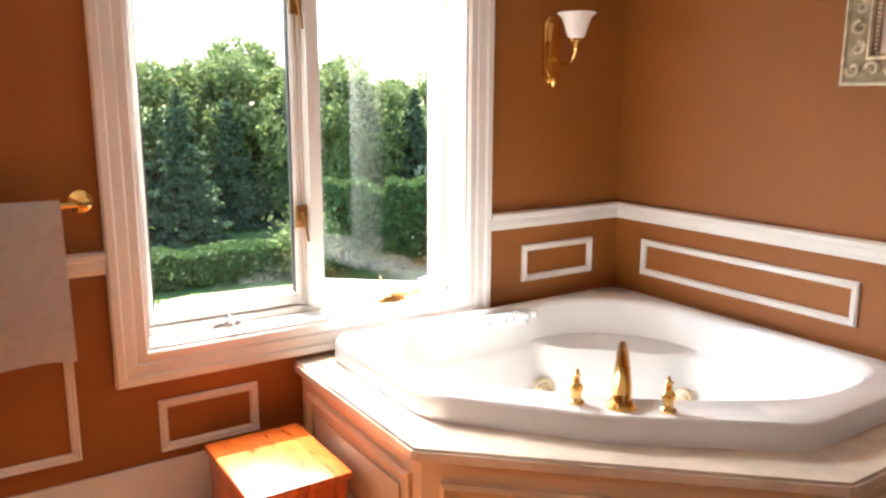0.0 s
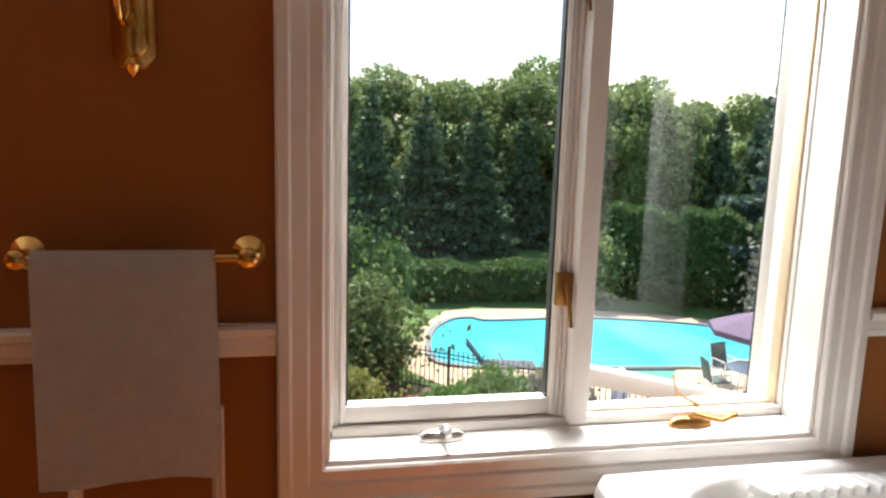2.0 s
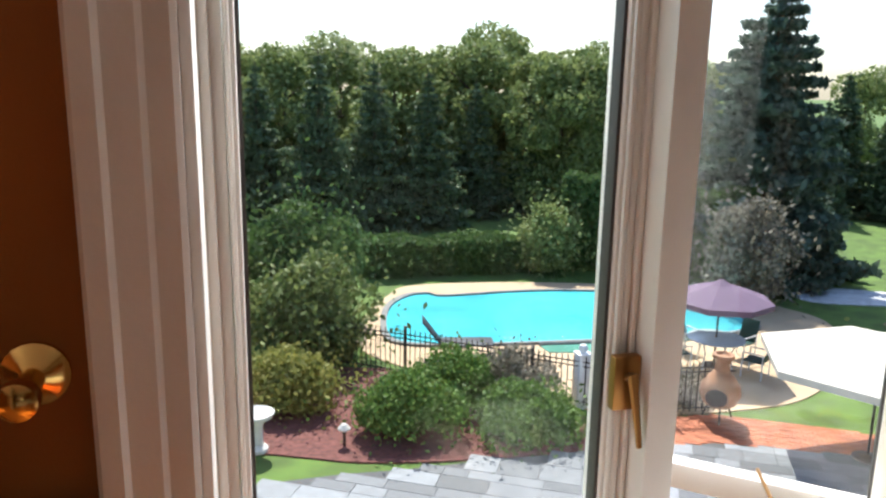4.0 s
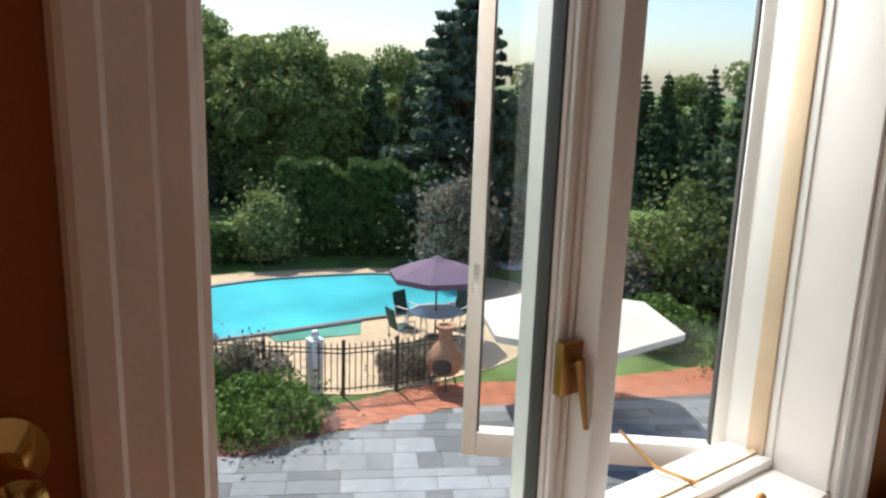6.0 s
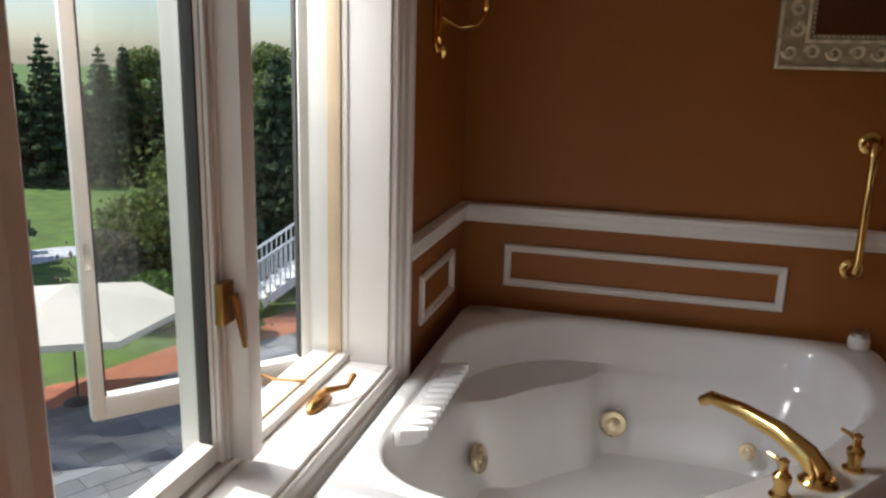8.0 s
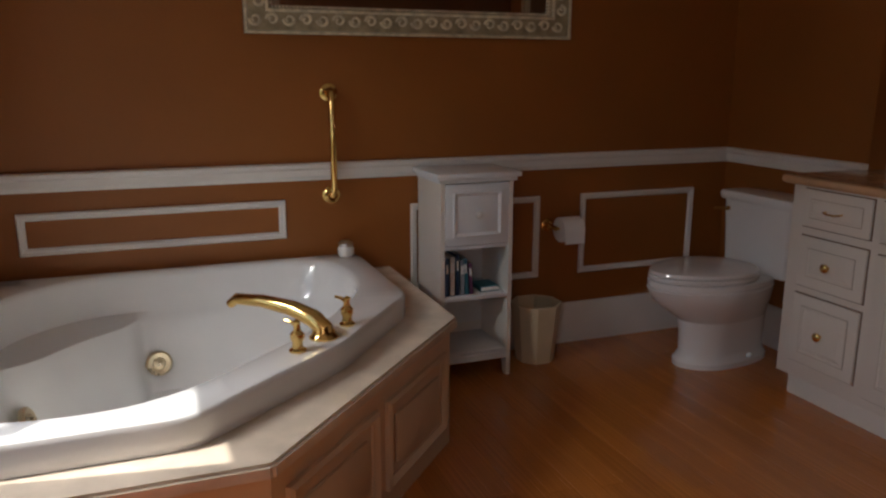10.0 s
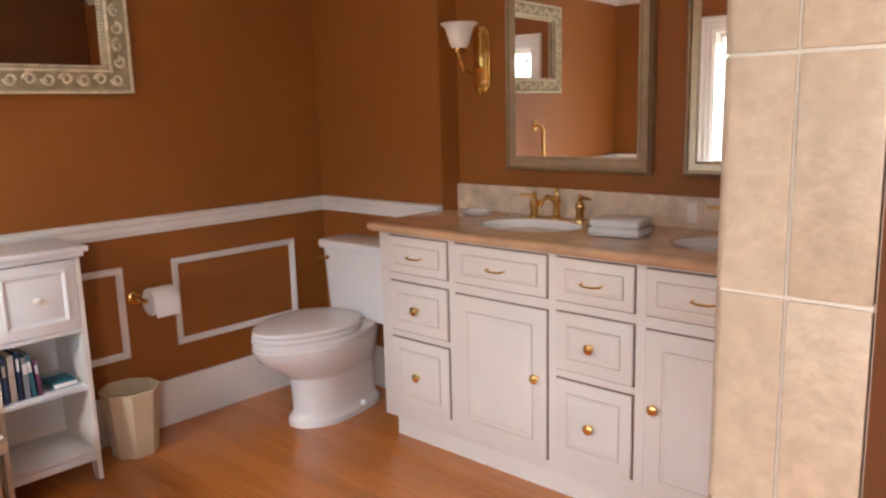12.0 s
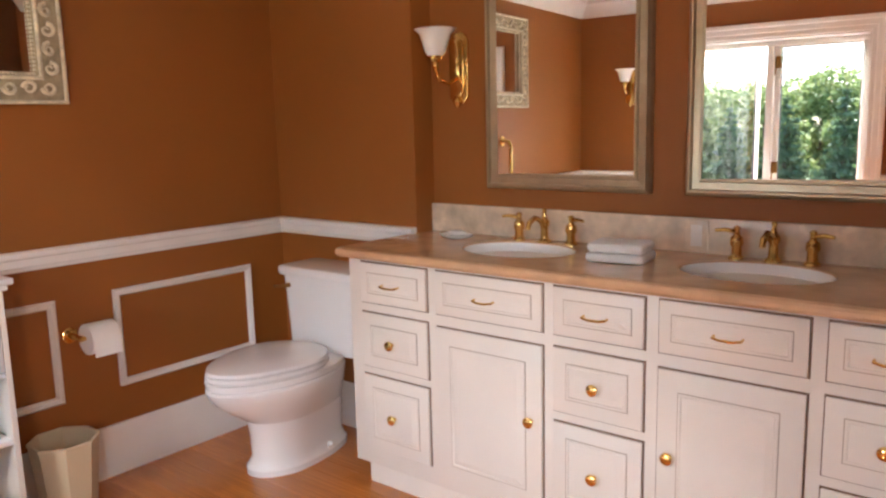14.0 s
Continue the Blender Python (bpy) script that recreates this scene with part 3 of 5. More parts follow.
for s in (-1, 1):
    q = A + Vector((0.69, -0.72, 0)) * 0.118 * s
    h = part("tap_body", moved(lathe([(0.027, 0), (0.027, 0.008), (0.018, 0.014), (0.016, 0.03), (0.022, 0.042), (0.022, 0.056), (0.012, 0.066), (0.010, 0.085), (0.013, 0.092), (0.005, 0.098)], 18), Matrix.Translation(q) @ Matrix.Diagonal((0.82, 0.82, 0.88, 1))), BRASS, fa)
    part("tap_lever", tube([q + Vector((0, 0, 0.068)), q + Vector((0.012, 0.012, 0.078)), q + Vector((0.028, 0.026, 0.080))], [0.006, 0.005, 0.004], 8), BRASS, h)
jar = thing("tub_jar", "small silver capped jar on the tub rim", "jar", at=Matrix.Translation((-0.075, -1.285, RZ)))
part("jar_body", lathe([(0.024, 0), (0.030, 0.006), (0.032, 0.03), (0.026, 0.042)], 20), FROST, jar)
part("lid", lathe([(0.027, 0.040), (0.028, 0.052), (0.018, 0.060), (0.006, 0.062)], 20), STEEL, jar, "silver lid")
# glossy wooden step at the foot of the tub
st = thing("step_stool", "glossy cherry wood step beside the tub", "step stool", at=Matrix.Translation((-1.677, -0.305, 0)))
part("tread", box(-0.153, 0.153, -0.203, 0.203, 0.23, 0.255, 0.008), STEPW, st, "sunlit glossy cherry tread")
for q in ((-0.140, 0.140, -0.190, -0.170), (-0.140, 0.140, 0.170, 0.190), (-0.140, -0.120, -0.170, 0.170), (0.120, 0.140, -0.170, 0.170)):
    part("side_board", box(*q, 0.0, 0.23, 0.003), STEPW, st)

# ---- tiled partition end ----
PX0, PX1, PY, SEAM = -2.748, -2.632, -1.46, -2.687
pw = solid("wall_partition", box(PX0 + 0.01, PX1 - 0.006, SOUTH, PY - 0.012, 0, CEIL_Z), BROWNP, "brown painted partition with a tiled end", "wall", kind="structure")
part("grout_bed", box(PX0 + 0.002, PX1 - 0.004, PY - 0.012, PY - 0.003, 0, CEIL_Z), GROUT, pw)
for i in range(12):
    z0, z1 = 0.02 + i * 0.18 + 0.0015, min(CEIL_Z, 0.02 + (i + 1) * 0.18 - 0.0015)
    part("tile", box(PX0 + 0.002, SEAM - 0.0012, PY - 0.010, PY, z0, z1, 0.0015), TILE, pw)
    edge = [(SEAM + 0.0012, PY - 0.010), (SEAM + 0.0012, PY), (PX1 - 0.008, PY), (PX1 - 0.002, PY - 0.003), (PX1 + 0.002, PY - 0.010), (PX1 + 0.002, PY - 0.05), (PX1 - 0.006, PY - 0.05), (PX1 - 0.006, PY - 0.010)]
    part("tile", prism(edge[::-1], z0, z1), TILE, pw, "bullnose edge tile")

# ---- vanity ----
VX0, VX1, VY, VZ = -2.541, -0.775, -2.805, 0.808
van = thing("vanity_cabinet", "ivory double vanity with raised panel drawers and doors", "vanity")
part("carcass", box(VX0, VX1, SOUTH + 0.002, VY, 0.085, VZ, 0.002), CABINET, van)
part("toe_kick", box(VX0, VX1 - 0.035, SOUTH + 0.002, VY - 0.03, 0.0, 0.085), CABINET, van)


def front(name, x0, x1, z0, z1, pull, kx=None, kz=None):
    x0, x1 = min(x0, x1), max(x0, x1)
    # brown backing sheet paints the shade of the gap round each front
    part("painted_gap_shade", box(x0 - 0.0042, x1 + 0.0042, VY, VY + 0.0012, z0 - 0.0042, z1 + 0.0042), GAP_SHADE, van)
    d = part(name, box(x0, x1, VY + 0.0012, VY + 0.010, z0, z1, 0.002), CABINET, van)
    b = 0.042 if x1 - x0 < 0.32 or z1 - z0 < 0.2 else 0.055
    if z1 - z0 < 0.17:
        b = 0.034
    prof = [(0, 0), (0, 0.003), (0.006, 0.004), (0.012, 0.0), (0.022, 0.005), (0.026, 0.007)]
    corners = ((x0 + b, z0 + b, 1, 1), (x1 - b, z0 + b, -1, 1), (x1 - b, z1 - b, -1, -1), (x0 + b, z1 - b, 1, -1))
    rings = [[(cx + sx * o, VY + 0.0095 + h, cz + sz * o) for o, h in prof] for cx, cz, sx, sz in corners]
    bm = loft(rings + [rings[0]], False, False)
    part("raised_panel", bm, CABINET, d)
    # thin brown line drawn along the outer edge of the raised panel
    lines = [[(cx + sx * o, VY + 0.010 + h, cz + sz * o) for o, h in ((-0.0025, 0), (-0.0025, 0.0008), (-0.0004, 0.0008), (-0.0004, 0))] for cx, cz, sx, sz in corners]
    part("glaze_line", loft(lines + [lines[0]], False, False), PANEL_LINE, d)
    f = 0.026 + b
    part("panel_field", box(x0 + f, x1 - f, VY + 0.010, VY + 0.0166, z0 + f, z1 - f), CABINET, d)
    kx, kz = (x0 + x1) / 2 if kx is None else kx, (z0 + z1) / 2 if kz is None else kz
    y = VY + 0.0165
    if pull:
        h = part("bail_pull", tube([(kx - 0.034, y - 0.004, kz), (kx - 0.034, y + 0.014, kz - 0.002), (kx - 0.016, y + 0.020, kz - 0.005), (kx + 0.016, y + 0.020, kz - 0.005), (kx + 0.034, y + 0.014, kz - 0.002), (kx + 0.034, y - 0.004, kz)], 0.0034, 8), BRASS, d, "slim brass bail pull")
    else:
        y = VY + (0.0165 if name == "drawer" else 0.010)
        part("knob", moved(lathe([(0.007, -0.004), (0.006, 0.008), (0.009, 0.012), (0.016, 0.017), (0.016, 0.022), (0.010, 0.027), (0.003, 0.028)], 18), Matrix.Translation((kx, y, kz)) @ Matrix.Rotation(-math.pi / 2, 4, "X")), BRASS, d, "round brass knob")


for a, b in ((-0.835, -1.118), (-1.575, -1.838), (-2.265, -2.515)):
    front("drawer", a, b, 0.660, 0.794, True)
    front("drawer", a, b, 0.440, 0.624, False)
    front("drawer", a, b, 0.150, 0.408, False)
for a, b, kx in ((-1.157, -1.537, -1.502), (-1.878, -2.226, -1.912)):
    front("drawer", a, b, 0.660, 0.794, True)
    front("door", a, b, 0.122, 0.618, False, kx, 0.392)

SINKS = ((-1.30, -3.045), (-2.03, -3.045))


def counter_bm():
    bm = bm_new()
    loops = [[(VX0, SOUTH + 0.002), (VX1 + 0.018, SOUTH + 0.002), (VX1 + 0.018, VY + 0.028), (VX0, VY + 0.028)]]
    loops += [[(cx + 0.195 * math.cos(2 * math.pi * k / 40), cy + 0.145 * math.sin(2 * math.pi * k / 40)) for k in range(40)] for cx, cy in SINKS]
    edges = []
    for lp in loops:
        vs = [bm.verts.new((x, y, 0.84)) for x, y in lp]
        edges += [bm.edges.new((vs[i], vs[(i + 1) % len(vs)])) for i in range(len(vs))]
    bmesh.ops.triangle_fill(bm, use_beauty=True, use_dissolve=False, edges=edges)
    out = bmesh.ops.extrude_face_region(bm, geom=bm.faces[:])
    for v in out["geom"]:
        if isinstance(v, bmesh.types.BMVert):
            v.co.z = VZ
    bmesh.ops.recalc_face_normals(bm, faces=bm.faces[:])
    return bm


ct = thing("vanity_countertop", "peach marble countertop with two undermount sinks", "countertop")
part("slab", counter_bm(), COUNTER, ct, smooth=False)
part("slab_edge", tube([(VX0 + 0.002, VY + 0.028, 0.825), (VX1 + 0.018, VY + 0.028, 0.825), (VX1 + 0.018, STUB_Y + 0.004, 0.825)], 0.0148, 10), COUNTER, ct, "rounded marble edge")
part("backsplash", box(VX0, VX1 - 0.002, SOUTH + 0.0005, SOUTH + 0.02, 0.8405, 0.945, 0.002), SPLASH, ct, "veined cream marble backsplash")
for cx, cy in SINKS:
    part("sink_basin", moved(loft([[(0.2 * k * math.cos(2 * math.pi * i / 40), 0.15 * k * math.sin(2 * math.pi * i / 40), z) for i in range(40)] for k, z in ((0.966, 0.815), (0.966, 0.834), (0.955, 0.8365), (0.94, 0.832), (0.91, 0.79), (0.82, 0.745), (0.6, 0.705), (0.2, 0.697))], False, True), Matrix.Translation((cx, cy, 0))), PORCELAIN, ct, "white oval porcelain basin")


def basin_faucet(cx):
    f = thing("sink_faucet", "widespread polished brass faucet at the sink", "faucet", "vanity faucets", at=Matrix.Translation((cx, -3.205, 0.84)))
    part("spout_body", lathe([(0.024, 0), (0.024, 0.006), (0.014, 0.014), (0.012, 0.05), (0.017, 0.06), (0.017, 0.072), (0.010, 0.08), (0.006, 0.10), (0.009, 0.108), (0.003, 0.114)], 18), BRASS, f)
    part("spout", tube([(0, 0, 0.045), (0, 0.02, 0.075), (0, 0.06, 0.088), (0, 0.095, 0.075), (0, 0.105, 0.055)], [0.010, 0.010, 0.009, 0.009, 0.008], 10), BRASS, f)
    for s in (-1, 1):
        h = part("handle_body", moved(lathe([(0.022, 0), (0.022, 0.006), (0.015, 0.012), (0.014, 0.035), (0.019, 0.045), (0.017, 0.062), (0.009, 0.070), (0.008, 0.085), (0.011, 0.09), (0.004, 0.096)], 18), Matrix.Translation((0.1 * s, 0, 0))), BRASS, f)
        part("handle_lever", tube([(0.1 * s, 0, 0.078), (0.1 * s + 0.03 * s, 0.012, 0.084), (0.1 * s + 0.055 * s, 0.02, 0.082)], [0.007, 0.006, 0.005], 8), BRASS, h)
    return f


for cx, _ in SINKS:
    basin_faucet(cx)
tw = thing("folded_towel", "stack of folded white hand towels on the counter", "towel", at=Matrix.Translation((-1.665, -3.02, 0.841)) @ Matrix.Rotation(radians(8), 4, "Z"))
for i in range(2):
    part("towel_fold", box(-0.086 + i * 0.004, 0.086 - i * 0.003, -0.065, 0.065 - i * 0.004, i * 0.028, i * 0.028 + 0.0278, 0.012), TOWEL, tw)
sd = thing("soap_dish", "small white dish with a bar of soap", "soap dish", at=Matrix.Translation((-0.985, -3.13, 0.841)))
part("dish", lathe([(0.03, 0), (0.055, 0.010), (0.058, 0.014), (0.05, 0.012), (0.02, 0.006)], 24, 1.15, 0.8), PORCELAIN, sd)
part("soap", lathe([(0.02, 0.008), (0.034, 0.014), (0.034, 0.022), (0.02, 0.028)], 20, 1.2, 0.75), PORCELAIN, sd)
ow = thing("wall_outlet", "cream outlet plate on the backsplash", "outlet")
part("plate", box(-1.835, -1.765, SOUTH + 0.0205, SOUTH + 0.027, 0.848, 0.94, 0.003), SPLASH, ow)
part("socket", box(-1.817, -1.783, SOUTH + 0.027, SOUTH + 0.029, 0.862, 0.926, 0.001), CABINET, ow)


def framed_mirror(x0, x1, z0, z1):
    m = thing("wall_mirror", "rectangular wall mirror in a stepped champagne frame", "mirror", "vanity mirrors")
    prof = [(0, 0), (0, 0.022), (0.010, 0.034), (0.016, 0.034), (0.020, 0.024), (0.040, 0.020), (0.044, 0.026), (0.052, 0.026), (0.056, 0.010), (0.056, 0)]
    y = SOUTH + 0.003
    rings = [[(cx + sx * o, y + h, cz + sz * o) for o, h in prof] for cx, cz, sx, sz in ((x0, z0, 1, 1), (x1, z0, -1, 1), (x1, z1, -1, -1), (x0, z1, 1, -1))]
    part("frame", loft(rings + [rings[0]], False, False), SILVER, m)
    c = (x0 + x1) / 2
    w = (x1 - x0) / 2 - 0.05
    part("mirror_glass", moved(box(-w, w, -0.002, 0.002, z0 + 0.05, z1 - 0.05), Matrix.Translation((c, y + 0.014, 0)) @ Matrix.Rotation(radians(MIRROR_TURN), 4, "Z")), MIRROR, m, "silvered mirror glass", smooth=False)


MIRROR_TURN = 2.6
framed_mirror(-1.650, -1.040, 1.012, 1.93)
framed_mirror(-2.40, -1.762, 1.012, 1.93)


def sconce(m):
    s = thing("wall_sconce", "polished brass wall sconce with white bell shade", "sconce", "wall sconces", at=m)
    oct_ = [(-0.022, -0.125), (0.022, -0.125), (0.042, -0.10), (0.042, 0.10), (0.022, 0.125), (-0.022, 0.125), (-0.042, 0.10), (-0.042, -0.10)]
    bp = part("back_plate", moved(prism(oct_, 0, 0.012, 0.004), Matrix.Rotation(math.pi / 2, 4, "X") @ Matrix.Scale(-1, 4, (0, 0, 1))), BRASS, s)
    part("plate_field", moved(prism([(x * 0.68, z * 0.82) for x, z in oct_], 0.012, 0.020, 0.004), Matrix.Rotation(math.pi / 2, 4, "X") @ Matrix.Scale(-1, 4, (0, 0, 1))), BRASS, bp)
    part("arm", tube([(0, 0.016, -0.03), (0, 0.065, -0.055), (0, 0.12, -0.045), (0, 0.14, -0.015), (0, 0.14, 0.01)], [0.007, 0.006, 0.006, 0.007, 0.009], 10), BRASS, s)
    part("cup", moved(lathe([(0.006, -0.03), (0.012, -0.02), (0.010, -0.005), (0.024, 0.008), (0.026, 0.018), (0.010, 0.020)], 18), Matrix.Translation((0, 0.14, 0.02))), BRASS, s)
    sh = [(0.024, 0.030), (0.036, 0.045), (0.044, 0.075), (0.054, 0.105), (0.072, 0.122), (0.068, 0.124), (0.050, 0.104), (0.040, 0.075), (0.032, 0.047), (0.020, 0.034)]
    part("shade", moved(lathe(sh, 28), Matrix.Translation((0, 0.14, 0.005))), FROST, s, "white alabaster bell shade")
    part("finial", moved(lathe([(0.003, -0.022), (0.012, -0.012), (0.016, 0.0), (0.008, 0.012)], 12), Matrix.Translation((0, 0.02, -0.118))), BRASS, s)
    return s


s0 = sconce(NORTHM(-0.40, 1.475))
copy_thing(s0, NORTHM(-2.30, 1.475))
copy_thing(s0, Matrix.Translation((-0.91, SOUTH, 1.435)))

# ---- ornate mirror on the east wall ----
om = thing("ornate_mirror", "large mirror in a carved antique cream frame", "mirror")
oy0, oy1, oz0, oz1 = -2.27, -0.95, 1.335, 1.905
prof = [(0, 0), (0, 0.022), (0.012, 0.030), (0.02, 0.030), (0.03, 0.030), (0.07, 0.030), (0.078, 0.032), (0.088, 0.032), (0.094, 0.020), (0.10, 0.018), (0.104, 0)]
rings = [[(-h, cy + sy * o, cz + sz * o) for o, h in prof] for cy, cz, sy, sz in ((oy0, oz0, 1, 1), (oy1, oz0, -1, 1), (oy1, oz1, -1, -1), (oy0, oz1, 1, -1))]
fr = part("frame", loft(rings + [rings[0]], False, False), ORNATE_BASE, om)


def scroll(p, flip, vertical):
    pts = []
    for k in range(13):
        a, r = k * 0.62, 0.022 - k * 0.0013
        u, v = (math.cos(a) * r + 0.012, math.sin(a) * r * flip)
        pts.append((-0.035 - 0.006 * math.sin(k * 0.5), p[0] + (v if vertical else u), p[1] + (u if vertical else v)))
    return tube(pts, [0.0082 - 0.0004 * k for k in range(13)], 6)


def joined(bms):
    out = bm_new()
    for b in bms:
        me = bpy.data.meshes.new("join")
        b.to_mesh(me)
        b.free()
        out.from_mesh(me)
        bpy.data.meshes.remove(me)
    return out


for z in (oz0 + 0.05, oz1 - 0.05):
    for i in range(21):
        part("carved_scroll", scroll((oy0 + 0.05 + i * 0.061, z), 1 if i % 2 else -1, False), ORNATE, fr)
for y in (oy0 + 0.05, oy1 - 0.05):
    for i in range(7):
        part("carved_scroll", scroll((y, oz0 + 0.10 + i * 0.061), 1 if i % 2 else -1, True), ORNATE, fr)
for o, w, h in ((0.0, 0.012, 0.040), (0.076, 0.012, 0.042)):
    c4 = ((oy0, oz0, 1, 1), (oy1, oz0, -1, 1), (oy1, oz1, -1, -1), (oy0, oz1, 1, -1))
    rr = [[(-d, cy + sy * (o + q), cz + sz * (o + q)) for q, d in ((0, 0.02), (0, h - 0.004), (w * 0.3, h), (w * 0.7, h), (w, h - 0.006), (w, 0.02))] for cy, cz, sy, sz in c4]
    part("gilt_moulding", loft(rr + [rr[0]], False, False), ORNATE, fr)
beads = bm_new()
for y in np.arange(oy0 + 0.096, oy1 - 0.095, 0.013):
    for z in (oz0 + 0.096, oz1 - 0.096):
        add_box(beads, -0.026, -0.016, y, y + 0.008, z - 0.004, z + 0.004)
for z in np.arange(oz0 + 0.105, oz1 - 0.1, 0.013):
    for y in (oy0 + 0.096, oy1 - 0.096):
        add_box(beads, -0.026, -0.016, y - 0.004, y + 0.004, z, z + 0.008)
tagged(part("bead_trim", beads, ORNATE, fr, smooth=False), kind="stuff")
part("mirror_glass", box(-0.012, -0.006, oy0 + 0.09, oy1 - 0.09, oz0 + 0.09, oz1 - 0.09), MIRROR, om, "silvered mirror glass", smooth=False)

# ---- grab bar, tissue, towel bar ----
gb = thing("grab_bar", "vertical polished brass grab bar on the wall", "grab bar")
part("bar", tube([(0, -1.25, 0.735), (-0.05, -1.25, 0.74), (-0.062, -1.25, 0.77), (-0.062, -1.25, 1.09), (-0.05, -1.25, 1.12), (0, -1.25, 1.125)], 0.013, 12), BRASS, gb)
for z in (0.735, 1.125):
    part("flange", moved(lathe([(0.034, 0), (0.034, 0.008), (0.022, 0.014), (0.016, 0.024)], 20), Matrix.Translation((0, -1.25, z)) @ Matrix.Rotation(-math.pi / 2, 4, "Y")), BRASS, gb)
tp = thing("tissue_holder", "brass holder with a roll of white tissue", "tissue holder")
part("post", tube([(0, -2.205, 0.55), (-0.045, -2.205, 0.55), (-0.075, -2.215, 0.545)], [0.012, 0.010, 0.010], 10), BRASS, tp)
part("rosette", moved(lathe([(0.027, 0), (0.027, 0.006), (0.014, 0.014)], 18), Matrix.Translation((0, -2.205, 0.55)) @ Matrix.Rotation(-math.pi / 2, 4, "Y")), BRASS, tp)
part("spindle", tube([(-0.075, -2.20, 0.545), (-0.075, -2.335, 0.545)], 0.007, 8), BRASS, tp)
part("tissue_roll", moved(lathe([(0.018, -0.05), (0.052, -0.05), (0.054, -0.046), (0.054, 0.046), (0.052, 0.05), (0.018, 0.05)], 32), Matrix.Translation((-0.075, -2.275, 0.54)) @ Matrix.Rotation(math.pi / 2, 4, "X")), PAPER, tp, "white tissue roll")
part("loose_sheet", box(-0.130, -0.128, -2.322, -2.228, 0.485, 0.54), PAPER, tp)
tb = thing("towel_bar", "polished brass towel bar on the wall", "towel bar")
part("bar", tube([(-2.10, -0.07, 1.008), (-2.50, -0.07, 1.008)], 0.009, 12), BRASS, tb)
for x in (-2.10, -2.50):
    part("post", moved(lathe([(0.032, 0), (0.032, 0.006), (0.024, 0.012), (0.012, 0.02), (0.012, 0.055), (0.018, 0.062), (0.018, 0.078), (0.008, 0.084)], 20), Matrix.Translation((x, 0, 1.008)) @ Matrix.Rotation(math.pi / 2, 4, "X")), BRASS, tb)


def hanging_towel():
    bm = bm_new()
    cols, path = 17, []
    for z in np.linspace(0.62, 0.998, 12):
        path.append((-0.052, z))
    for k in range(1, 6):
        a = math.pi * k / 6
        path.append((-0.07 + 0.018 * math.cos(a), 1.008 + 0.016 * math.sin(a)))
    for z in np.linspace(0.998, 0.580, 14):
        path.append((-0.092, z))
    grid = []
    for i in range(cols):
        u = i / (cols - 1)
        col = []
        for j, (y, z) in enumerate(path):
            hang = (1.018 - z)
            w = 0.008 * math.sin(u * 9 + 1) * hang * 2
            x = -2.160 - 0.315 * u + 0.012 * (u - 0.5) * hang * -2
            col.append(bm.verts.new((x, y - abs(w) * 0.7 - 0.006 * math.sin(u * math.pi) * hang, z + (0.008 * math.sin(u * 5) if z < 0.60 else 0))))
        grid.append(col)
    for a, b in zip(grid, grid[1:]):
        for j in range(len(path) - 1):
            bm.faces.new((a[j], a[j + 1], b[j + 1], b[j]))
    bmesh.ops.solidify(bm, geom=bm.faces[:], thickness=0.009)
    bmesh.ops.recalc_face_normals(bm, faces=bm.faces[:])
    return bm


solid("bath_towel", hanging_towel(), TOWEL, "white terry towel hung over the brass bar", "towel")

# ---- narrow white cabinet ----
cab = thing("storage_cabinet", "narrow white cabinet with a drawer and open shelves", "cabinet")
cx0, cx1, cy0, cy1 = -0.275, -0.012, -1.905, -1.605
for y in (cy0, cy1 - 0.016):
    part("side_panel", prism([(cx0, 0), (cx0 + 0.035, 0), (cx0 + 0.05, 0.07), (cx1 - 0.05, 0.07), (cx1 - 0.035, 0), (cx1, 0), (cx1, 0.80), (cx0, 0.80)], 0, 0.016, 0.0), CABINET, cab).matrix_basis = Matrix.Translation((0, y + 0.016, 0)) @ Matrix.Rotation(math.pi / 2, 4, "X")
part("top_board", box(cx0 - 0.025, cx1, cy0 - 0.025, cy1 + 0.025, 0.812, 0.832, 0.005), WHITEP, cab)
part("cornice", box(cx0 - 0.012, cx1, cy0 - 0.012, cy1 + 0.012, 0.795, 0.812, 0.004), WHITEP, cab)
part("back_panel", box(cx1 - 0.008, cx1, cy0 + 0.016, cy1 - 0.016, 0.07, 0.80), WHITEP, cab)
for z in (0.10, 0.33, 0.535):
    part("shelf", box(cx0 + 0.004, cx1 - 0.008, cy0 + 0.016, cy1 - 0.016, z, z + 0.016, 0.002), WHITEP, cab)
dr = part("drawer", box(cx0 - 0.002, cx0 + 0.014, cy0 + 0.018, cy1 - 0.018, 0.553, 0.79, 0.002), WHITEP, cab)
rings = [[(cx0 - 0.002 - h, a + s * o, c + t * o) for o, h in ((0, 0), (0, 0.006), (0.006, 0.007), (0.014, 0.001), (0.016, 0))] for a, c, s, t in ((cy0 + 0.05, 0.585, 1, 1), (cy1 - 0.05, 0.585, -1, 1), (cy1 - 0.05, 0.76, -1, -1), (cy0 + 0.05, 0.76, 1, -1))]
part("panel_moulding", loft(rings + [rings[0]], False, False), WHITEP, dr)
part("knob", moved(lathe([(0.006, 0), (0.006, 0.008), (0.014, 0.014), (0.014, 0.02), (0.006, 0.026)], 16), Matrix.Translation((cx0 - 0.003, (cy0 + cy1) / 2, 0.672)) @ Matrix.Rotation(-math.pi / 2, 4, "Y")), PORCELAIN, dr, "round white knob")
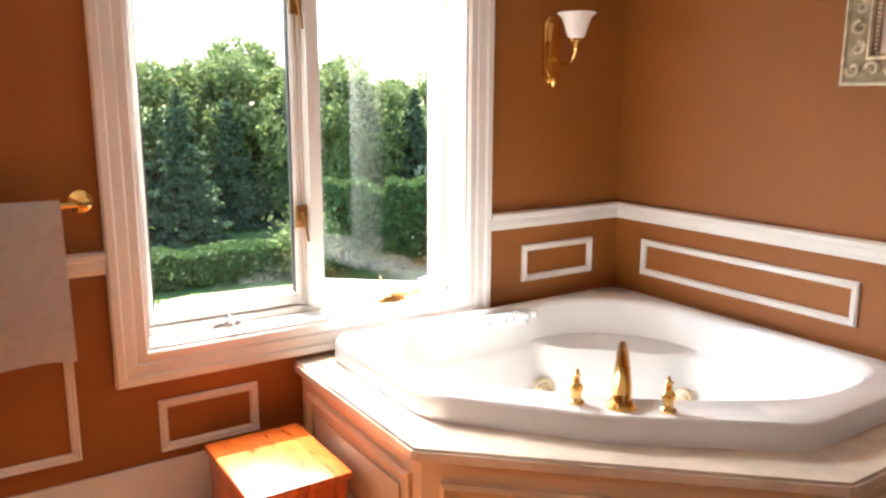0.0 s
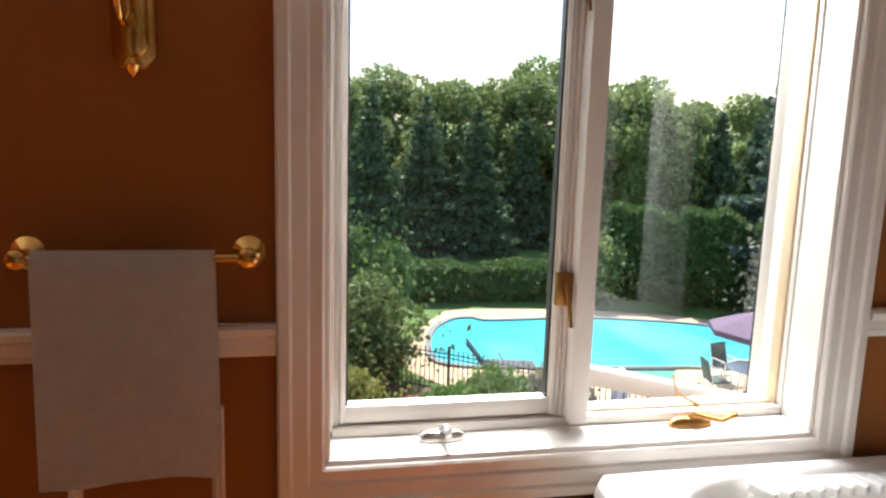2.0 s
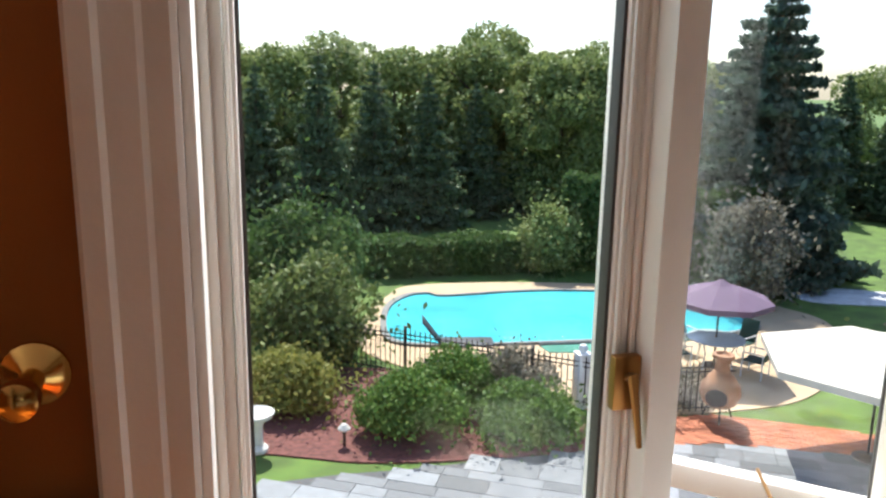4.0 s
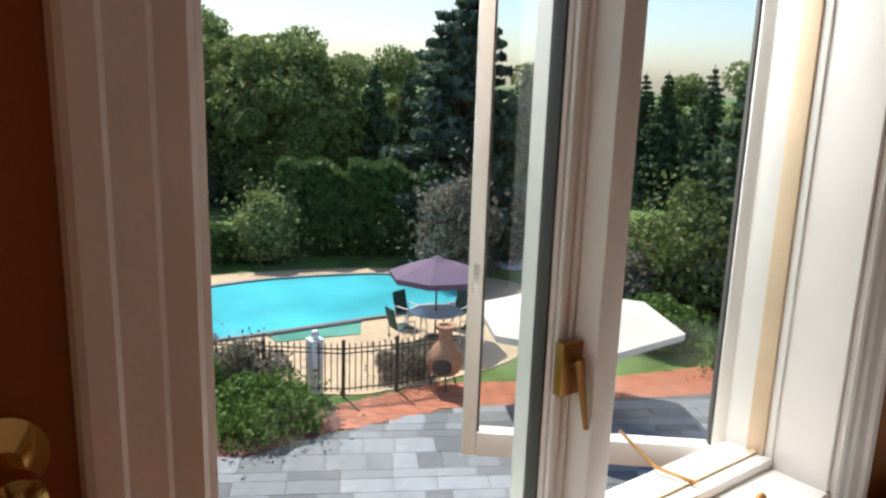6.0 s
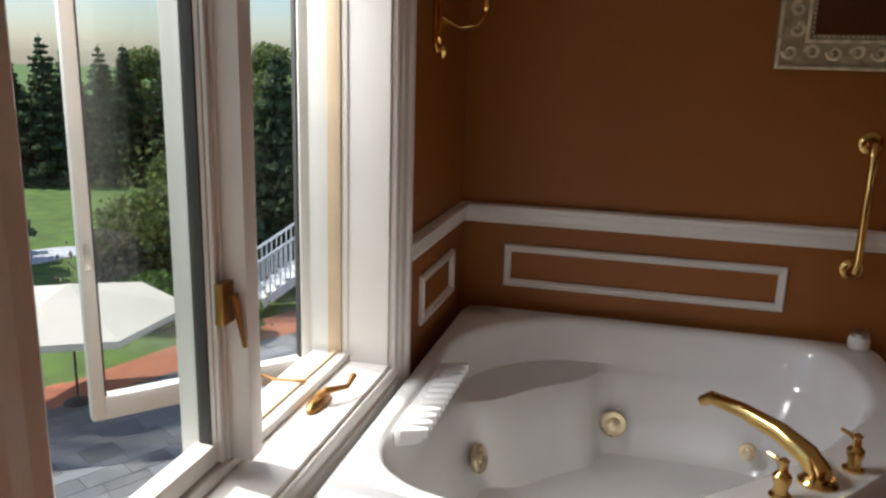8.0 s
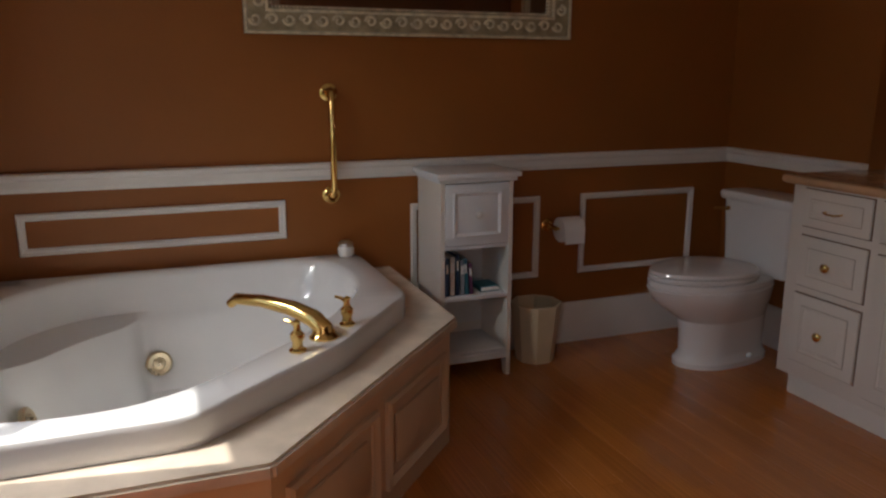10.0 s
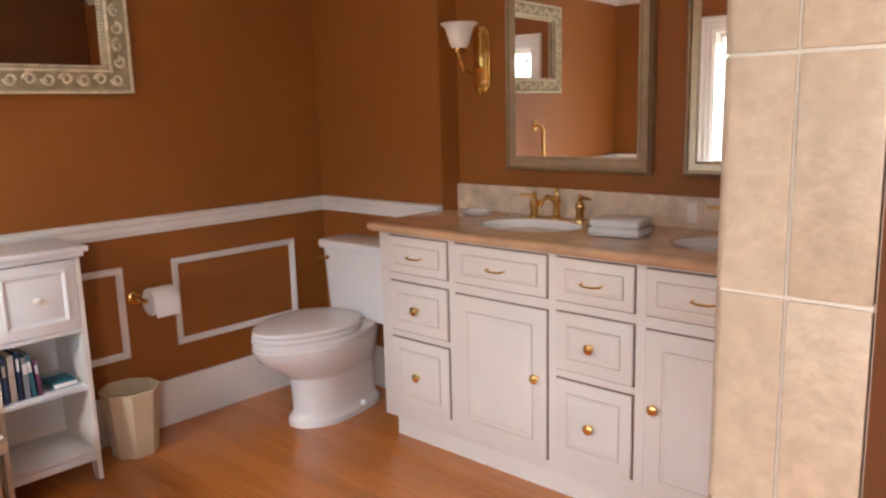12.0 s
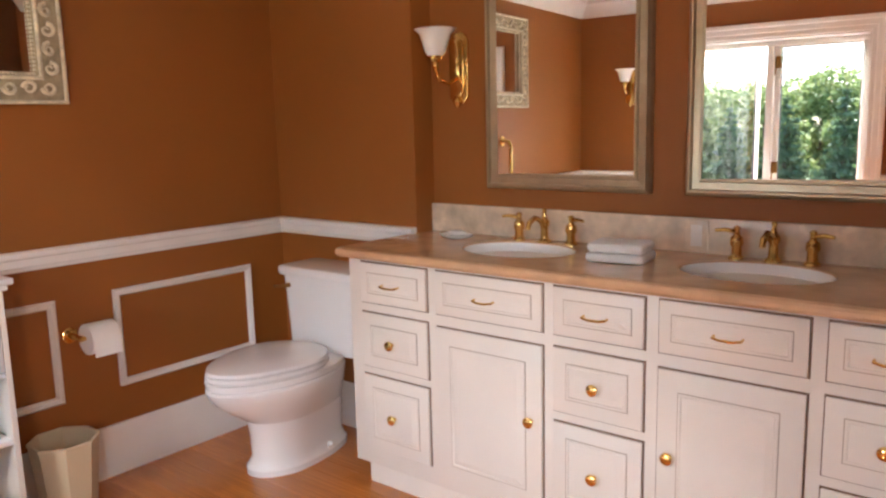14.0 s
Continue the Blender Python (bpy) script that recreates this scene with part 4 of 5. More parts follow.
part("apron", box(cx0, cx0 + 0.014, cy0 + 0.016, cy1 - 0.016, 0.075, 0.10), WHITEP, cab)
y = cy1 - 0.03
for i in range(6):
    w, h, d = (0.016, 0.022, 0.014, 0.02, 0.017, 0.015)[i], (0.15, 0.155, 0.165, 0.14, 0.145, 0.125)[i], 0.12
    bk = thing("book", "upright book on the cabinet shelf", "book", "shelf books", at=Matrix.Translation((cx0 + 0.03 + d / 2, y - w / 2, 0.347)) @ Matrix.Rotation(radians(-4 if i > 3 else 0), 4, "X"))
    part("cover", joined([box(-d / 2, d / 2, -w / 2, -w / 2 + 0.002, 0, h), box(-d / 2, d / 2, w / 2 - 0.002, w / 2, 0, h), box(-d / 2, -d / 2 + 0.002, -w / 2, w / 2, 0, h)]), BOOKS[i], bk, smooth=False)
    part("pages", box(-d / 2 + 0.002, d / 2 - 0.004, -w / 2 + 0.002, w / 2 - 0.002, 0.003, h - 0.003), PAPER, bk)
    part("spine_label", box(-d / 2 - 0.0006, -d / 2, -w / 2 + 0.003, w / 2 - 0.003, h * 0.6, h * 0.85), PAPER, bk)
    y -= w + 0.003
fb = thing("flat_book", "small green booklet lying on the shelf", "book", at=Matrix.Translation((cx0 + 0.09, cy0 + 0.075, 0.347)))
part("cover", box(-0.05, 0.05, -0.04, 0.04, 0, 0.022, 0.002), BOOKS[4], fb)
part("pages", box(-0.0505, 0.048, -0.038, 0.038, 0.004, 0.018), PAPER, fb)
bn = thing("waste_bin", "octagonal cream tin waste bin on the floor", "bin", at=Matrix.Translation((-0.150, -2.085, 0)))
octo = lambda r, z: [(r * math.cos(math.pi / 8 + k * math.pi / 4), r * math.sin(math.pi / 8 + k * math.pi / 4), z) for k in range(8)]
part("shell", loft([octo(0.082, 0), octo(0.107, 0.243), octo(0.102, 0.243), octo(0.078, 0.01)]), BIN, bn, smooth=False)
part("rim", loft([octo(0.100, 0.243), octo(0.109, 0.243), octo(0.111, 0.248), octo(0.110, 0.254), octo(0.104, 0.255), octo(0.100, 0.250), octo(0.100, 0.243)], False, False), BIN, bn, smooth=False)

# ---- toilet ----
TX = -0.435
toi = thing("toilet", "white two-piece porcelain toilet with closed lid", "toilet", at=Matrix.Translation((TX, STUB_Y, 0)))


def egg(w, f, b, z, n=40, cy=0.40):
    out = []
    for k in range(n):
        a = 2 * math.pi * k / n
        s, c = math.sin(a), math.cos(a)
        out.append((w * c * (1 - 0.10 * max(s, 0) ** 2), cy + (f if s > 0 else b) * s, z))
    return out


part("foot", loft([egg(0.115, 0.16, 0.30, 0.0), egg(0.115, 0.16, 0.30, 0.022), egg(0.105, 0.15, 0.29, 0.034), egg(0.098, 0.135, 0.28, 0.06), egg(0.105, 0.14, 0.28, 0.15), egg(0.115, 0.15, 0.28, 0.20)]), PORCELAIN, toi)
part("bowl", loft([egg(0.115, 0.15, 0.28, 0.20), egg(0.135, 0.20, 0.28, 0.235), egg(0.168, 0.275, 0.28, 0.29), egg(0.182, 0.30, 0.28, 0.33), egg(0.184, 0.305, 0.28, 0.345), egg(0.176, 0.295, 0.27, 0.352), egg(0.182, 0.303, 0.28, 0.358), egg(0.184, 0.305, 0.28, 0.378), egg(0.17, 0.29, 0.27, 0.382)]), PORCELAIN, toi)
part("seat", loft([egg(0.178, 0.298, 0.17, 0.383), egg(0.184, 0.304, 0.175, 0.390), egg(0.182, 0.302, 0.175, 0.400), egg(0.17, 0.29, 0.165, 0.403)]), PORCELAIN, toi)
part("lid", loft([egg(0.176, 0.294, 0.17, 0.404), egg(0.182, 0.30, 0.175, 0.409), egg(0.178, 0.296, 0.172, 0.420), egg(0.14, 0.25, 0.14, 0.427), egg(0.06, 0.12, 0.06, 0.430)]), PORCELAIN, toi)
part("tank", loft([[(x * k, 0.115 + (yy - 0.115) * k2, z) for x, yy in rounded([(-0.205, 0.02), (0.205, 0.02), (0.205, 0.205), (-0.205, 0.205)], 0.035)] for k, k2, z in ((0.86, 0.9, 0.375), (0.90, 0.95, 0.40), (1.0, 1.0, 0.665))]), PORCELAIN, toi)
part("tank_lid", loft([[(x * k, 0.115 + (yy - 0.115) * k, z) for x, yy in rounded([(-0.22, 0.01), (0.22, 0.01), (0.22, 0.22), (-0.22, 0.22)], 0.03)] for k, z in ((0.97, 0.666), (1.0, 0.674), (1.0, 0.694), (0.96, 0.702), (0.9, 0.704))]), PORCELAIN, toi)
part("flush_lever", tube([(0.16, 0.205, 0.625), (0.16, 0.225, 0.625), (0.19, 0.235, 0.622), (0.215, 0.235, 0.618)], [0.010, 0.008, 0.006, 0.006], 8), BRONZE, toi, "dark brass flush lever")
for s in (-1, 1):
    part("bolt_cap", moved(lathe([(0.014, 0), (0.013, 0.012), (0.006, 0.018)], 12), Matrix.Translation((0.10 * s, 0.26, 0.033))), PORCELAIN, toi)

# ---- the garden below ----
G = -5.5
def Y(x, y):
    """Garden plan to world."""
    return (1.288 * x - 0.018 * y - 0.715, 0.018 * x + 1.288 * y + 0.346)


solid("ground", box(-400, 400, 0.6, 600, G - 0.5, G), GRASS, "mown green lawn reaching to the woods", "lawn", kind="structure")
solid("house_wall_below", box(-9, 9, 0.02, 0.2, G, -0.2), STONE, "plain pale house wall below the window", "wall", kind="structure")
deck_pts = [Y(*p) for p in ((1.6, 13.6), (2.2, 16.2), (2.9, 17.4), (3.8, 18.3), (6.7, 18.0), (9.6, 17.0), (11.3, 15.6), (12.4, 13.7), (12.0, 12.3), (10.6, 10.6), (8.6, 9.4), (6.9, 9.28), (5.9, 9.42), (4.98, 9.72), (3.2, 11.4))]
deck_o = smooth_loop(deck_pts, 6)
solid("pavement_pool_deck", prism(deck_o, G, G + 0.03), CONCRETE, "tan concrete deck around the pool", "pool deck", kind="structure", smooth=False)
pool_pts = [Y(*p) for p in ((2.3, 14.3), (2.7, 16.2), (3.4, 17.2), (4.0, 17.3), (4.3, 17.0), (6.28, 17.0), (7.8, 16.75), (9.7, 16.0), (10.4, 15.1), (10.6, 14.3), (10.4, 13.1), (9.6, 12.85), (8.2, 12.85), (7.3, 12.96), (5.1, 13.2), (3.8, 13.4), (2.75, 13.65))]
pool_o = smooth_loop(pool_pts, 6)
pc = tuple(sum(p[i] for p in pool_o) / len(pool_o) for i in (0, 1))
pool = thing("swimming_pool", "turquoise freeform swimming pool with grey coping", "pool")
part("coping", ring_slab([(pc[0] + (x - pc[0]) * 1.035, pc[1] + (y - pc[1]) * 1.05) for x, y in pool_o], pool_o, G + 0.031, G + 0.10), COPING, pool)
part("pool_water", prism(pool_o, G + 0.032, G + 0.045), WATER, pool, "still turquoise water", smooth=False)
spa = thing("spa_basin", "small green-tinted spa beside the pool", "spa")
spa_o = [Y(*p) for p in ((5.18, 13.05), (7.25, 12.80), (6.85, 12.15), (5.2, 12.6))]
part("spa_water", prism(spa_o, G + 0.031, G + 0.05), SPAW, spa, smooth=False)
part("spa_edge", tube([(*p, G + 0.07) for p in spa_o[:2]], 0.06, 6), COPING, spa)
solid("ground_mulch_bed", prism(smooth_loop([Y(*p) for p in ((-3.0, 9.9), (-0.8, 9.65), (0.0, 9.35), (0.8, 9.0), (2.2, 8.72), (4.3, 8.62), (4.6, 9.5), (3.2, 11.3), (1.8, 12.5), (-3, 13.5))], 5), G, G + 0.035), MULCH, "reddish bark mulch planting bed", "mulch bed", kind="structure", smooth=False)
patio_edge = [Y(*p) for p in ((-1.2, 8.75), (0.46, 8.75), (1.33, 8.67), (2.77, 8.64), (4.35, 8.55), (6.03, 8.33), (8.43, 7.17), (10.05, 6.37), (13.5, 4.9))]
patio = solid("pavement_patio", prism([(-5.0, 0.25)] + [(-5.0, 9.0)] + patio_edge + [(18, 0.25)], G, G + 0.02), JOINT, "bluestone patio of irregular rectangular flags", "patio", kind="structure", smooth=False)
brick = solid("pavement_brick_path", prism([Y(4.35, 8.55), Y(4.69, 9.4), Y(5.85, 9.3), Y(6.75, 9.2), Y(8.6, 8.0), Y(11.4, 7.1), Y(13.5, 6.0), Y(13.5, 4.9), Y(10.05, 6.37), Y(8.43, 7.17), Y(6.03, 8.33)], G, G + 0.024), BRICKM, "red brick path beside the patio", "path", kind="structure", smooth=False)
solid("ground_gravel", prism(smooth_loop([Y(13.3, 14.6), Y(16.0, 13.6), Y(16.4, 14.6), Y(14.0, 15.9)], 5), G, G + 0.03), GRAVEL, "pale gravel patch on the lawn", "gravel", kind="structure", smooth=False)


def leaf_mesh(name, pts, size, mat, rng, up=0.0):
    """Many small leaf sprays: two crossed triangles of uneven size at each point."""
    n = len(pts)
    d = rng.normal(size=(n, 3))
    d[:, 2] += up
    d /= np.linalg.norm(d, axis=1)[:, None]
    e = np.cross(d, rng.normal(size=(n, 3)))
    e /= np.linalg.norm(e, axis=1)[:, None]
    s = size * rng.uniform(0.55, 1.35, (n, 1))
    p = np.asarray(pts)
    v = np.stack([p - d * s, p + e * s * 0.55, p + d * s, p - e * s * 0.55], 1).reshape(-1, 3)
    me = bpy.data.meshes.new(name)
    me.from_pydata(v.tolist(), [], np.arange(4 * n).reshape(-1, 4).tolist())
    me.materials.append(mat)
    return me


def lobes(rng, n, R, H, z0, k, r0=0.32, r1=0.5):
    """Points on the skins of many uneven lobes that make up a crown."""
    out = []
    for i in range(k):
        a, u = rng.uniform(0, 2 * math.pi), rng.uniform(0, 1)
        z = z0 + H * u
        rr = R * math.sqrt(max(0.12, 1 - (2 * u - 0.85) ** 2 * 0.85)) * rng.uniform(0.45, 0.85)
        c = np.array((math.cos(a) * rr, math.sin(a) * rr, z))
        r = R * rng.uniform(r0, r1)
        q = rng.normal(size=(n // k, 3))
        q /= np.linalg.norm(q, axis=1)[:, None]
        out.append(c + q * r * rng.uniform(0.72, 1.04, (n // k, 1)) * (1, 1, 0.8))
    return np.concatenate(out)


def tree_parts(ob, H, r, rng, limbs=6):
    part("trunk", tube([(0, 0, 0), (0.03, 0.02, H * 0.3), (-0.04, 0.03, H * 0.6), (0, 0, H * 0.92)], [r, r * 0.8, r * 0.5, r * 0.1], 8), BARK, ob)
    for i in range(limbs):
        a, z = i * 2.4, H * (0.3 + 0.09 * i)
        part("limb", tube([(0, 0, z), (math.cos(a) * H * 0.12, math.sin(a) * H * 0.12, z + H * 0.08), (math.cos(a) * H * 0.22, math.sin(a) * H * 0.22, z + H * 0.14)], [r * 0.4, r * 0.25, r * 0.1], 6), BARK, ob)


def broadleaf(name, label, H, R, kind, seed, n=15000, base=0.10, leaf=0.14):
    rng = np.random.default_rng(seed)
    ob = thing(name, label, "tree", "garden trees")
    tree_parts(ob, H, H * 0.02, rng)
    crown = new("crown", leaf_mesh("crown", lobes(rng, n, R, H * (0.86 - base), H * (base + 0.02), 26), leaf, LEAF[kind], rng, 0.4))
    crown.parent = ob
    return ob


def conifer(name, label, H, R, kind, seed, n=9000, leaf=0.17):
    rng = np.random.default_rng(seed)
    ob = thing(name, label, "tree", "garden trees")
    part("trunk", tube([(0, 0, 0), (0, 0, H * 0.5), (0, 0, H * 0.99)], [H * 0.018, H * 0.012, 0.02], 8), BARK, ob)
    pts = []
    whorls = 24
    for w in range(whorls):
        u = w / whorls
        z, rad = H * (0.05 + 0.93 * u), R * (1 - u) ** 0.85 * rng.uniform(0.82, 1.12)
        nb = int(6 + 10 * (1 - u))
        for b in range(nb):
            a, L = rng.uniform(0, 2 * math.pi), rad * rng.uniform(0.7, 1.12)
            m = max(6, int(n * (L + 0.15) / (whorls * 10 * (R * 0.6 + 0.15))))
            t = rng.uniform(0.12, 1, m) ** 0.7
            wid = 0.16 * L * (1.15 - t) + 0.05
            off = rng.normal(size=(m, 3)) * wid[:, None] * (0.8, 0.8, 0.45)
            pts.append(np.stack([np.cos(a) * L * t, np.sin(a) * L * t, z - 0.22 * L * t + 0.16 * L * t ** 3], 1) + off)
    crown = new("crown", leaf_mesh("crown", np.concatenate(pts), leaf, LEAF[kind], rng, -0.5))
    crown.parent = ob
    return ob


def bush(name, label, R, H, kind, seed, at, n=4500, leaf=0.075, lobe=16):
    rng = np.random.default_rng(seed)
    ob = thing(name, label, "shrub", "garden shrubs", at=Matrix.Translation((*at, G)))
    part("stems", joined([tube([(0, 0, 0), (math.cos(i * 1.3) * R * 0.3, math.sin(i * 1.3) * R * 0.3, H * 0.45)], [0.03, 0.012], 5) for i in range(5)]), BARK, ob)
    p = lobes(rng, n, R * 0.8, H * 0.62, H * 0.14, lobe, 0.34, 0.55)
    p[:, 2] = np.clip(p[:, 2], 0.02, None)
    fill = rng.normal(size=(n // 4, 3)) * (R * 0.45, R * 0.45, H * 0.22) + (0, 0, H * 0.4)
    fill[:, 2] = np.clip(fill[:, 2], 0.02, None)
    lv = new("foliage", leaf_mesh("foliage", np.concatenate([p, fill]), leaf, LEAF[kind], rng, 0.7))
    lv.parent = ob
    return ob


def hedge(name, label, path, H, W, kind, seed, n=14000, leaf=0.11):
    rng = np.random.default_rng(seed)
    ob = thing(name, label, "hedge")
    P = np.array(path)
    pts = []
    for a, b in zip(P, P[1:]):
        L = np.linalg.norm(b - a)
        m = int(n * L / sum(np.linalg.norm(q - p) for p, q in zip(P, P[1:])))
        t = rng.uniform(0, 1, m)
        d = (b - a) / L
        nrm = np.array((-d[1], d[0]))
        face = rng.uniform(0, 1, m)
        s = np.where(face < 0.45, -1, np.where(face < 0.6, 1, rng.uniform(-1, 1, m))) * W * rng.uniform(0.8, 1.05, m)
        wob = 0.10 * np.sin(t * L * 1.7) + 0.07 * np.sin(t * L * 4.1 + 1)
        z = np.where(face > 0.6, H * rng.uniform(0.9, 1.02, m), H * rng.uniform(0.02, 1, m)) * (1 + wob * 0.6)
        xy = a + np.outer(t, b - a) + np.outer(s * (1 + wob), nrm)
        pts.append(np.column_stack([xy, G + z]))
    lv = new("foliage", leaf_mesh("foliage", np.concatenate(pts), leaf, LEAF[kind], rng, 0.4))
    lv.parent = ob
    core = bm_new()
    for a, b in zip(path, path[1:]):
        for k in range(5):
            q = (a[0] + (b[0] - a[0]) * k / 5, a[1] + (b[1] - a[1]) * k / 5)
            add_box(core, q[0] - 0.05, q[0] + 0.05, q[1] - 0.05, q[1] + 0.05, G, G + H * 0.7)
    part("stems", core, BARK, ob, smooth=False)
    return ob


rng0 = random.Random(7)


def polar(az, d):
    return (-2 + math.sin(radians(az - 4.2)) * d * 1.055, -0.5 + math.cos(radians(az - 4.2)) * d * 1.055)


def put(ob, az, d, s=1.0):
    x, y = polar(az, d)
    return Matrix.Translation((x, y, G)) @ Matrix.Rotation(rng0.uniform(0, 6.28), 4, "Z") @ Matrix.Scale(s, 4)


def place(src, rows):
    """The first row moves the tree itself, the others are copies of other sizes."""
    for i, (az, d, s) in enumerate(rows):
        m = put(src, az, d, s)
        if i == 0:
            src.matrix_world = m
            src.scale = (s, s, s)
        else:
            c = copy_thing(src, Matrix.Identity(4))
            c.matrix_basis = m


oak1 = broadleaf("oak_tree", "broad green deciduous tree at the wood's edge", 9.0, 3.2, "oak", 11)
oak2 = broadleaf("maple_tree", "leafy yellow-green deciduous tree at the wood's edge", 8.3, 2.8, "oak", 12)
spr1 = conifer("spruce_tree", "dark green spruce with drooping boughs", 8.4, 2.4, "spruce", 13, 14000, 0.15)
spr2 = conifer("fir_tree", "slender dark fir at the wood's edge", 7.6, 1.9, "spruce", 14, 14000, 0.15)
place(oak1, [(4, 41, 1.0), (-12, 42, 1.0), (-4, 44, 1.05), (12, 43, 1.08), (19, 42, 1.0), (23, 47, 1.18), (-20, 40, 1.0), (30, 52, 1.1), (38, 55, 1.0), (63, 52, 1.0), (72, 46, 1.0), (80, 40, 1.0), (48, 58, 0.95), (15.5, 47, 1.0), (10, 47, 1.0), (6, 46, 0.95), (20.5, 46, 1.0), (1, 46, 0.95)])
place(oak2, [(8, 39, 1.05), (0, 40, 0.95), (16, 39, 1.05), (22, 41, 1.12), (26, 43, 1.05), (-8, 39, 1.0), (-16, 38, 1.0), (34, 47, 0.98), (42, 50, 0.9), (58, 48, 0.9), (67, 45, 0.95), (76, 43, 1.0), (86, 38, 1.0), (28.3, 39, 1.02), (30.8, 40, 1.04), (33.2, 41, 0.94)])
place(spr1, [(1.5, 33, 1.0), (6, 34, 0.92), (10.5, 33, 0.98), (14.5, 34.5, 0.95), (-4, 33, 1.0), (-9, 34, 0.95), (-14, 33, 1.0), (18.5, 35, 0.9), (52, 44, 0.95), (55.5, 46, 0.9), (60, 42, 0.95), (70, 40, 1.0), (22, 38, 0.85)])
place(spr2, [(36, 40, 1.0), (38.5, 42, 0.97), (47, 46, 1.05), (50, 45, 0.95), (46, 43, 0.85), (57, 43, 1.0), (64, 40, 0.9), (26, 39, 0.9), (53.5, 45, 1.05)])
blue = conifer("blue_spruce", "tall blue-grey spruce beyond the pool", 12.2, 3.7, "blue", 15, 40000, 0.19)
place(blue, [(42.5, 29, 1.0)])
rt = conifer("garden_fir", "bushy green fir beside the lawn", 7.6, 2.4, "spruce", 16)
place(rt, [(62.5, 23, 1.0), (67, 25, 0.95), (74, 22, 1.05)])
bush("tall_shrub", "tall bright green shrub beside the deck stairs", 2.1, 4.7, "shrub", 21, (17.2, 13.0), 9000, 0.09, 26)
bush("bronze_shrub", "bronze leaved shrub at the lawn's edge", 1.2, 2.4, "grey", 22, (15.6, 13.6), 5000, 0.08)
bush("leafy_shrub", "pale green leafy shrub beside the patio", 1.2, 1.35, "juniper", 23, (14.2, 11.4), 5000, 0.08)
bush("bronze_tree", "bronze leaved small tree beside the hedge", 1.7, 4.2, "grey", 24, polar(42.3, 24.3), 6000, 0.09, 20)
bush("round_shrub", "round olive shrub beyond the mulch bed", 1.75, 3.0, "shrub", 25, Y(0.55, 13.4), 9000, 0.085, 26)
bush("back_shrub", "tall green shrub behind the flower bed", 2.2, 4.3, "hedge", 26, Y(0.6, 16.2), 9000, 0.1, 26)
bush("back_shrub", "tall green shrub behind the flower bed", 2.0, 4.0, "hedge", 27, Y(-2.0, 16.0), 8000, 0.1, 24)
bush("gold_shrub", "low golden green shrub in the mulch", 1.35, 1.35, "gold", 28, Y(0.0, 11.35), 7000, 0.06, 22)
bush("juniper", "low spreading juniper in the mulch", 1.2, 1.25, "juniper", 29, Y(1.72, 9.95), 8000, 0.055, 24)
bush("juniper", "low spreading juniper in the mulch", 1.1, 1.3, "juniper", 30, Y(2.7, 10.75), 7000, 0.055, 22)
bush("juniper", "flat juniper beside the patio edge", 1.3, 0.85, "juniper", 31, Y(3.45, 9.42), 8000, 0.055, 24)
bush("airy_shrub", "airy grey-green shrub by the fence", 0.95, 1.35, "grey", 32, Y(3.75, 10.55), 3500, 0.05)
bush("small_shrub", "small brownish shrub inside the fence", 0.75, 1.0, "grey", 33, Y(6.3, 9.8), 2500, 0.05)
bush("pot_shrub", "small dark shrub at the stair foot", 0.8, 1.3, "juniper", 34, (13.9, 9.0), 3500, 0.06)
hedge("clipped_hedge", "tall clipped green hedge beyond the pool", [Y(8.8, 19.9), Y(10.6, 18.9), Y(13.4, 17.2)], 3.3, 0.9, "hedge", 41, 26000, 0.12)
hedge("low_hedge", "low rough hedge behind the pool deck", [Y(2.6, 19.9), Y(5.4, 19.7), Y(8.4, 19.5)], 1.25, 0.8, "hedge", 42, 12000, 0.10)
bush("hedge_end_shrub", "light green shrub at the hedge end", 1.4, 3.2, "oak", 43, Y(8.0, 19.0), 6000, 0.085, 22)

# ---- fence and garden furniture ----
fence = thing("pool_fence", "low dark metal fence around the pool", "fence")
fp = [Y(*p) for p in ((0.6, 13.1), (2.1, 12.0), (3.95, 10.5), (4.98, 9.67), (5.85, 9.38), (7.0, 9.2))]
for a, b in zip(fp, fp[1:]):
    L = math.dist(a, b)
    for z in (0.18, 0.98, 1.08):
        part("fence_rail", tube([(*a, G + z), (*b, G + z)], 0.016, 5), IRON, fence)
    k = int(L / 0.125)
    for i in range(k):
        q = (a[0] + (b[0] - a[0]) * i / k, a[1] + (b[1] - a[1]) * i / k)
        if i == 0:
            part("fence_post", box(q[0] - 0.032, q[0] + 0.032, q[1] - 0.032, q[1] + 0.032, G, G + 1.28, 0.006), IRON, fence)
        else:
            part("picket", box(q[0] - 0.009, q[0] + 0.009, q[1] - 0.009, q[1] + 0.009, G + 0.1, G + 1.2), IRON, fence, smooth=False)
gp = thing("gate_post", "white gate post with a ball cap", "post", at=Matrix.Translation((*Y(4.66, 10.05), G)))
part("shaft", box(-0.13, 0.13, -0.13, 0.13, 0, 1.2, 0.01), WHITEP, gp)
part("cap", box(-0.16, 0.16, -0.16, 0.16, 1.2, 1.25, 0.01), WHITEP, gp)
part("ball", moved(lathe([(0.04, 0), (0.09, 0.05), (0.10, 0.1), (0.07, 0.17), (0.01, 0.2)], 14), Matrix.Translation((0, 0, 1.25))), WHITEP, gp)


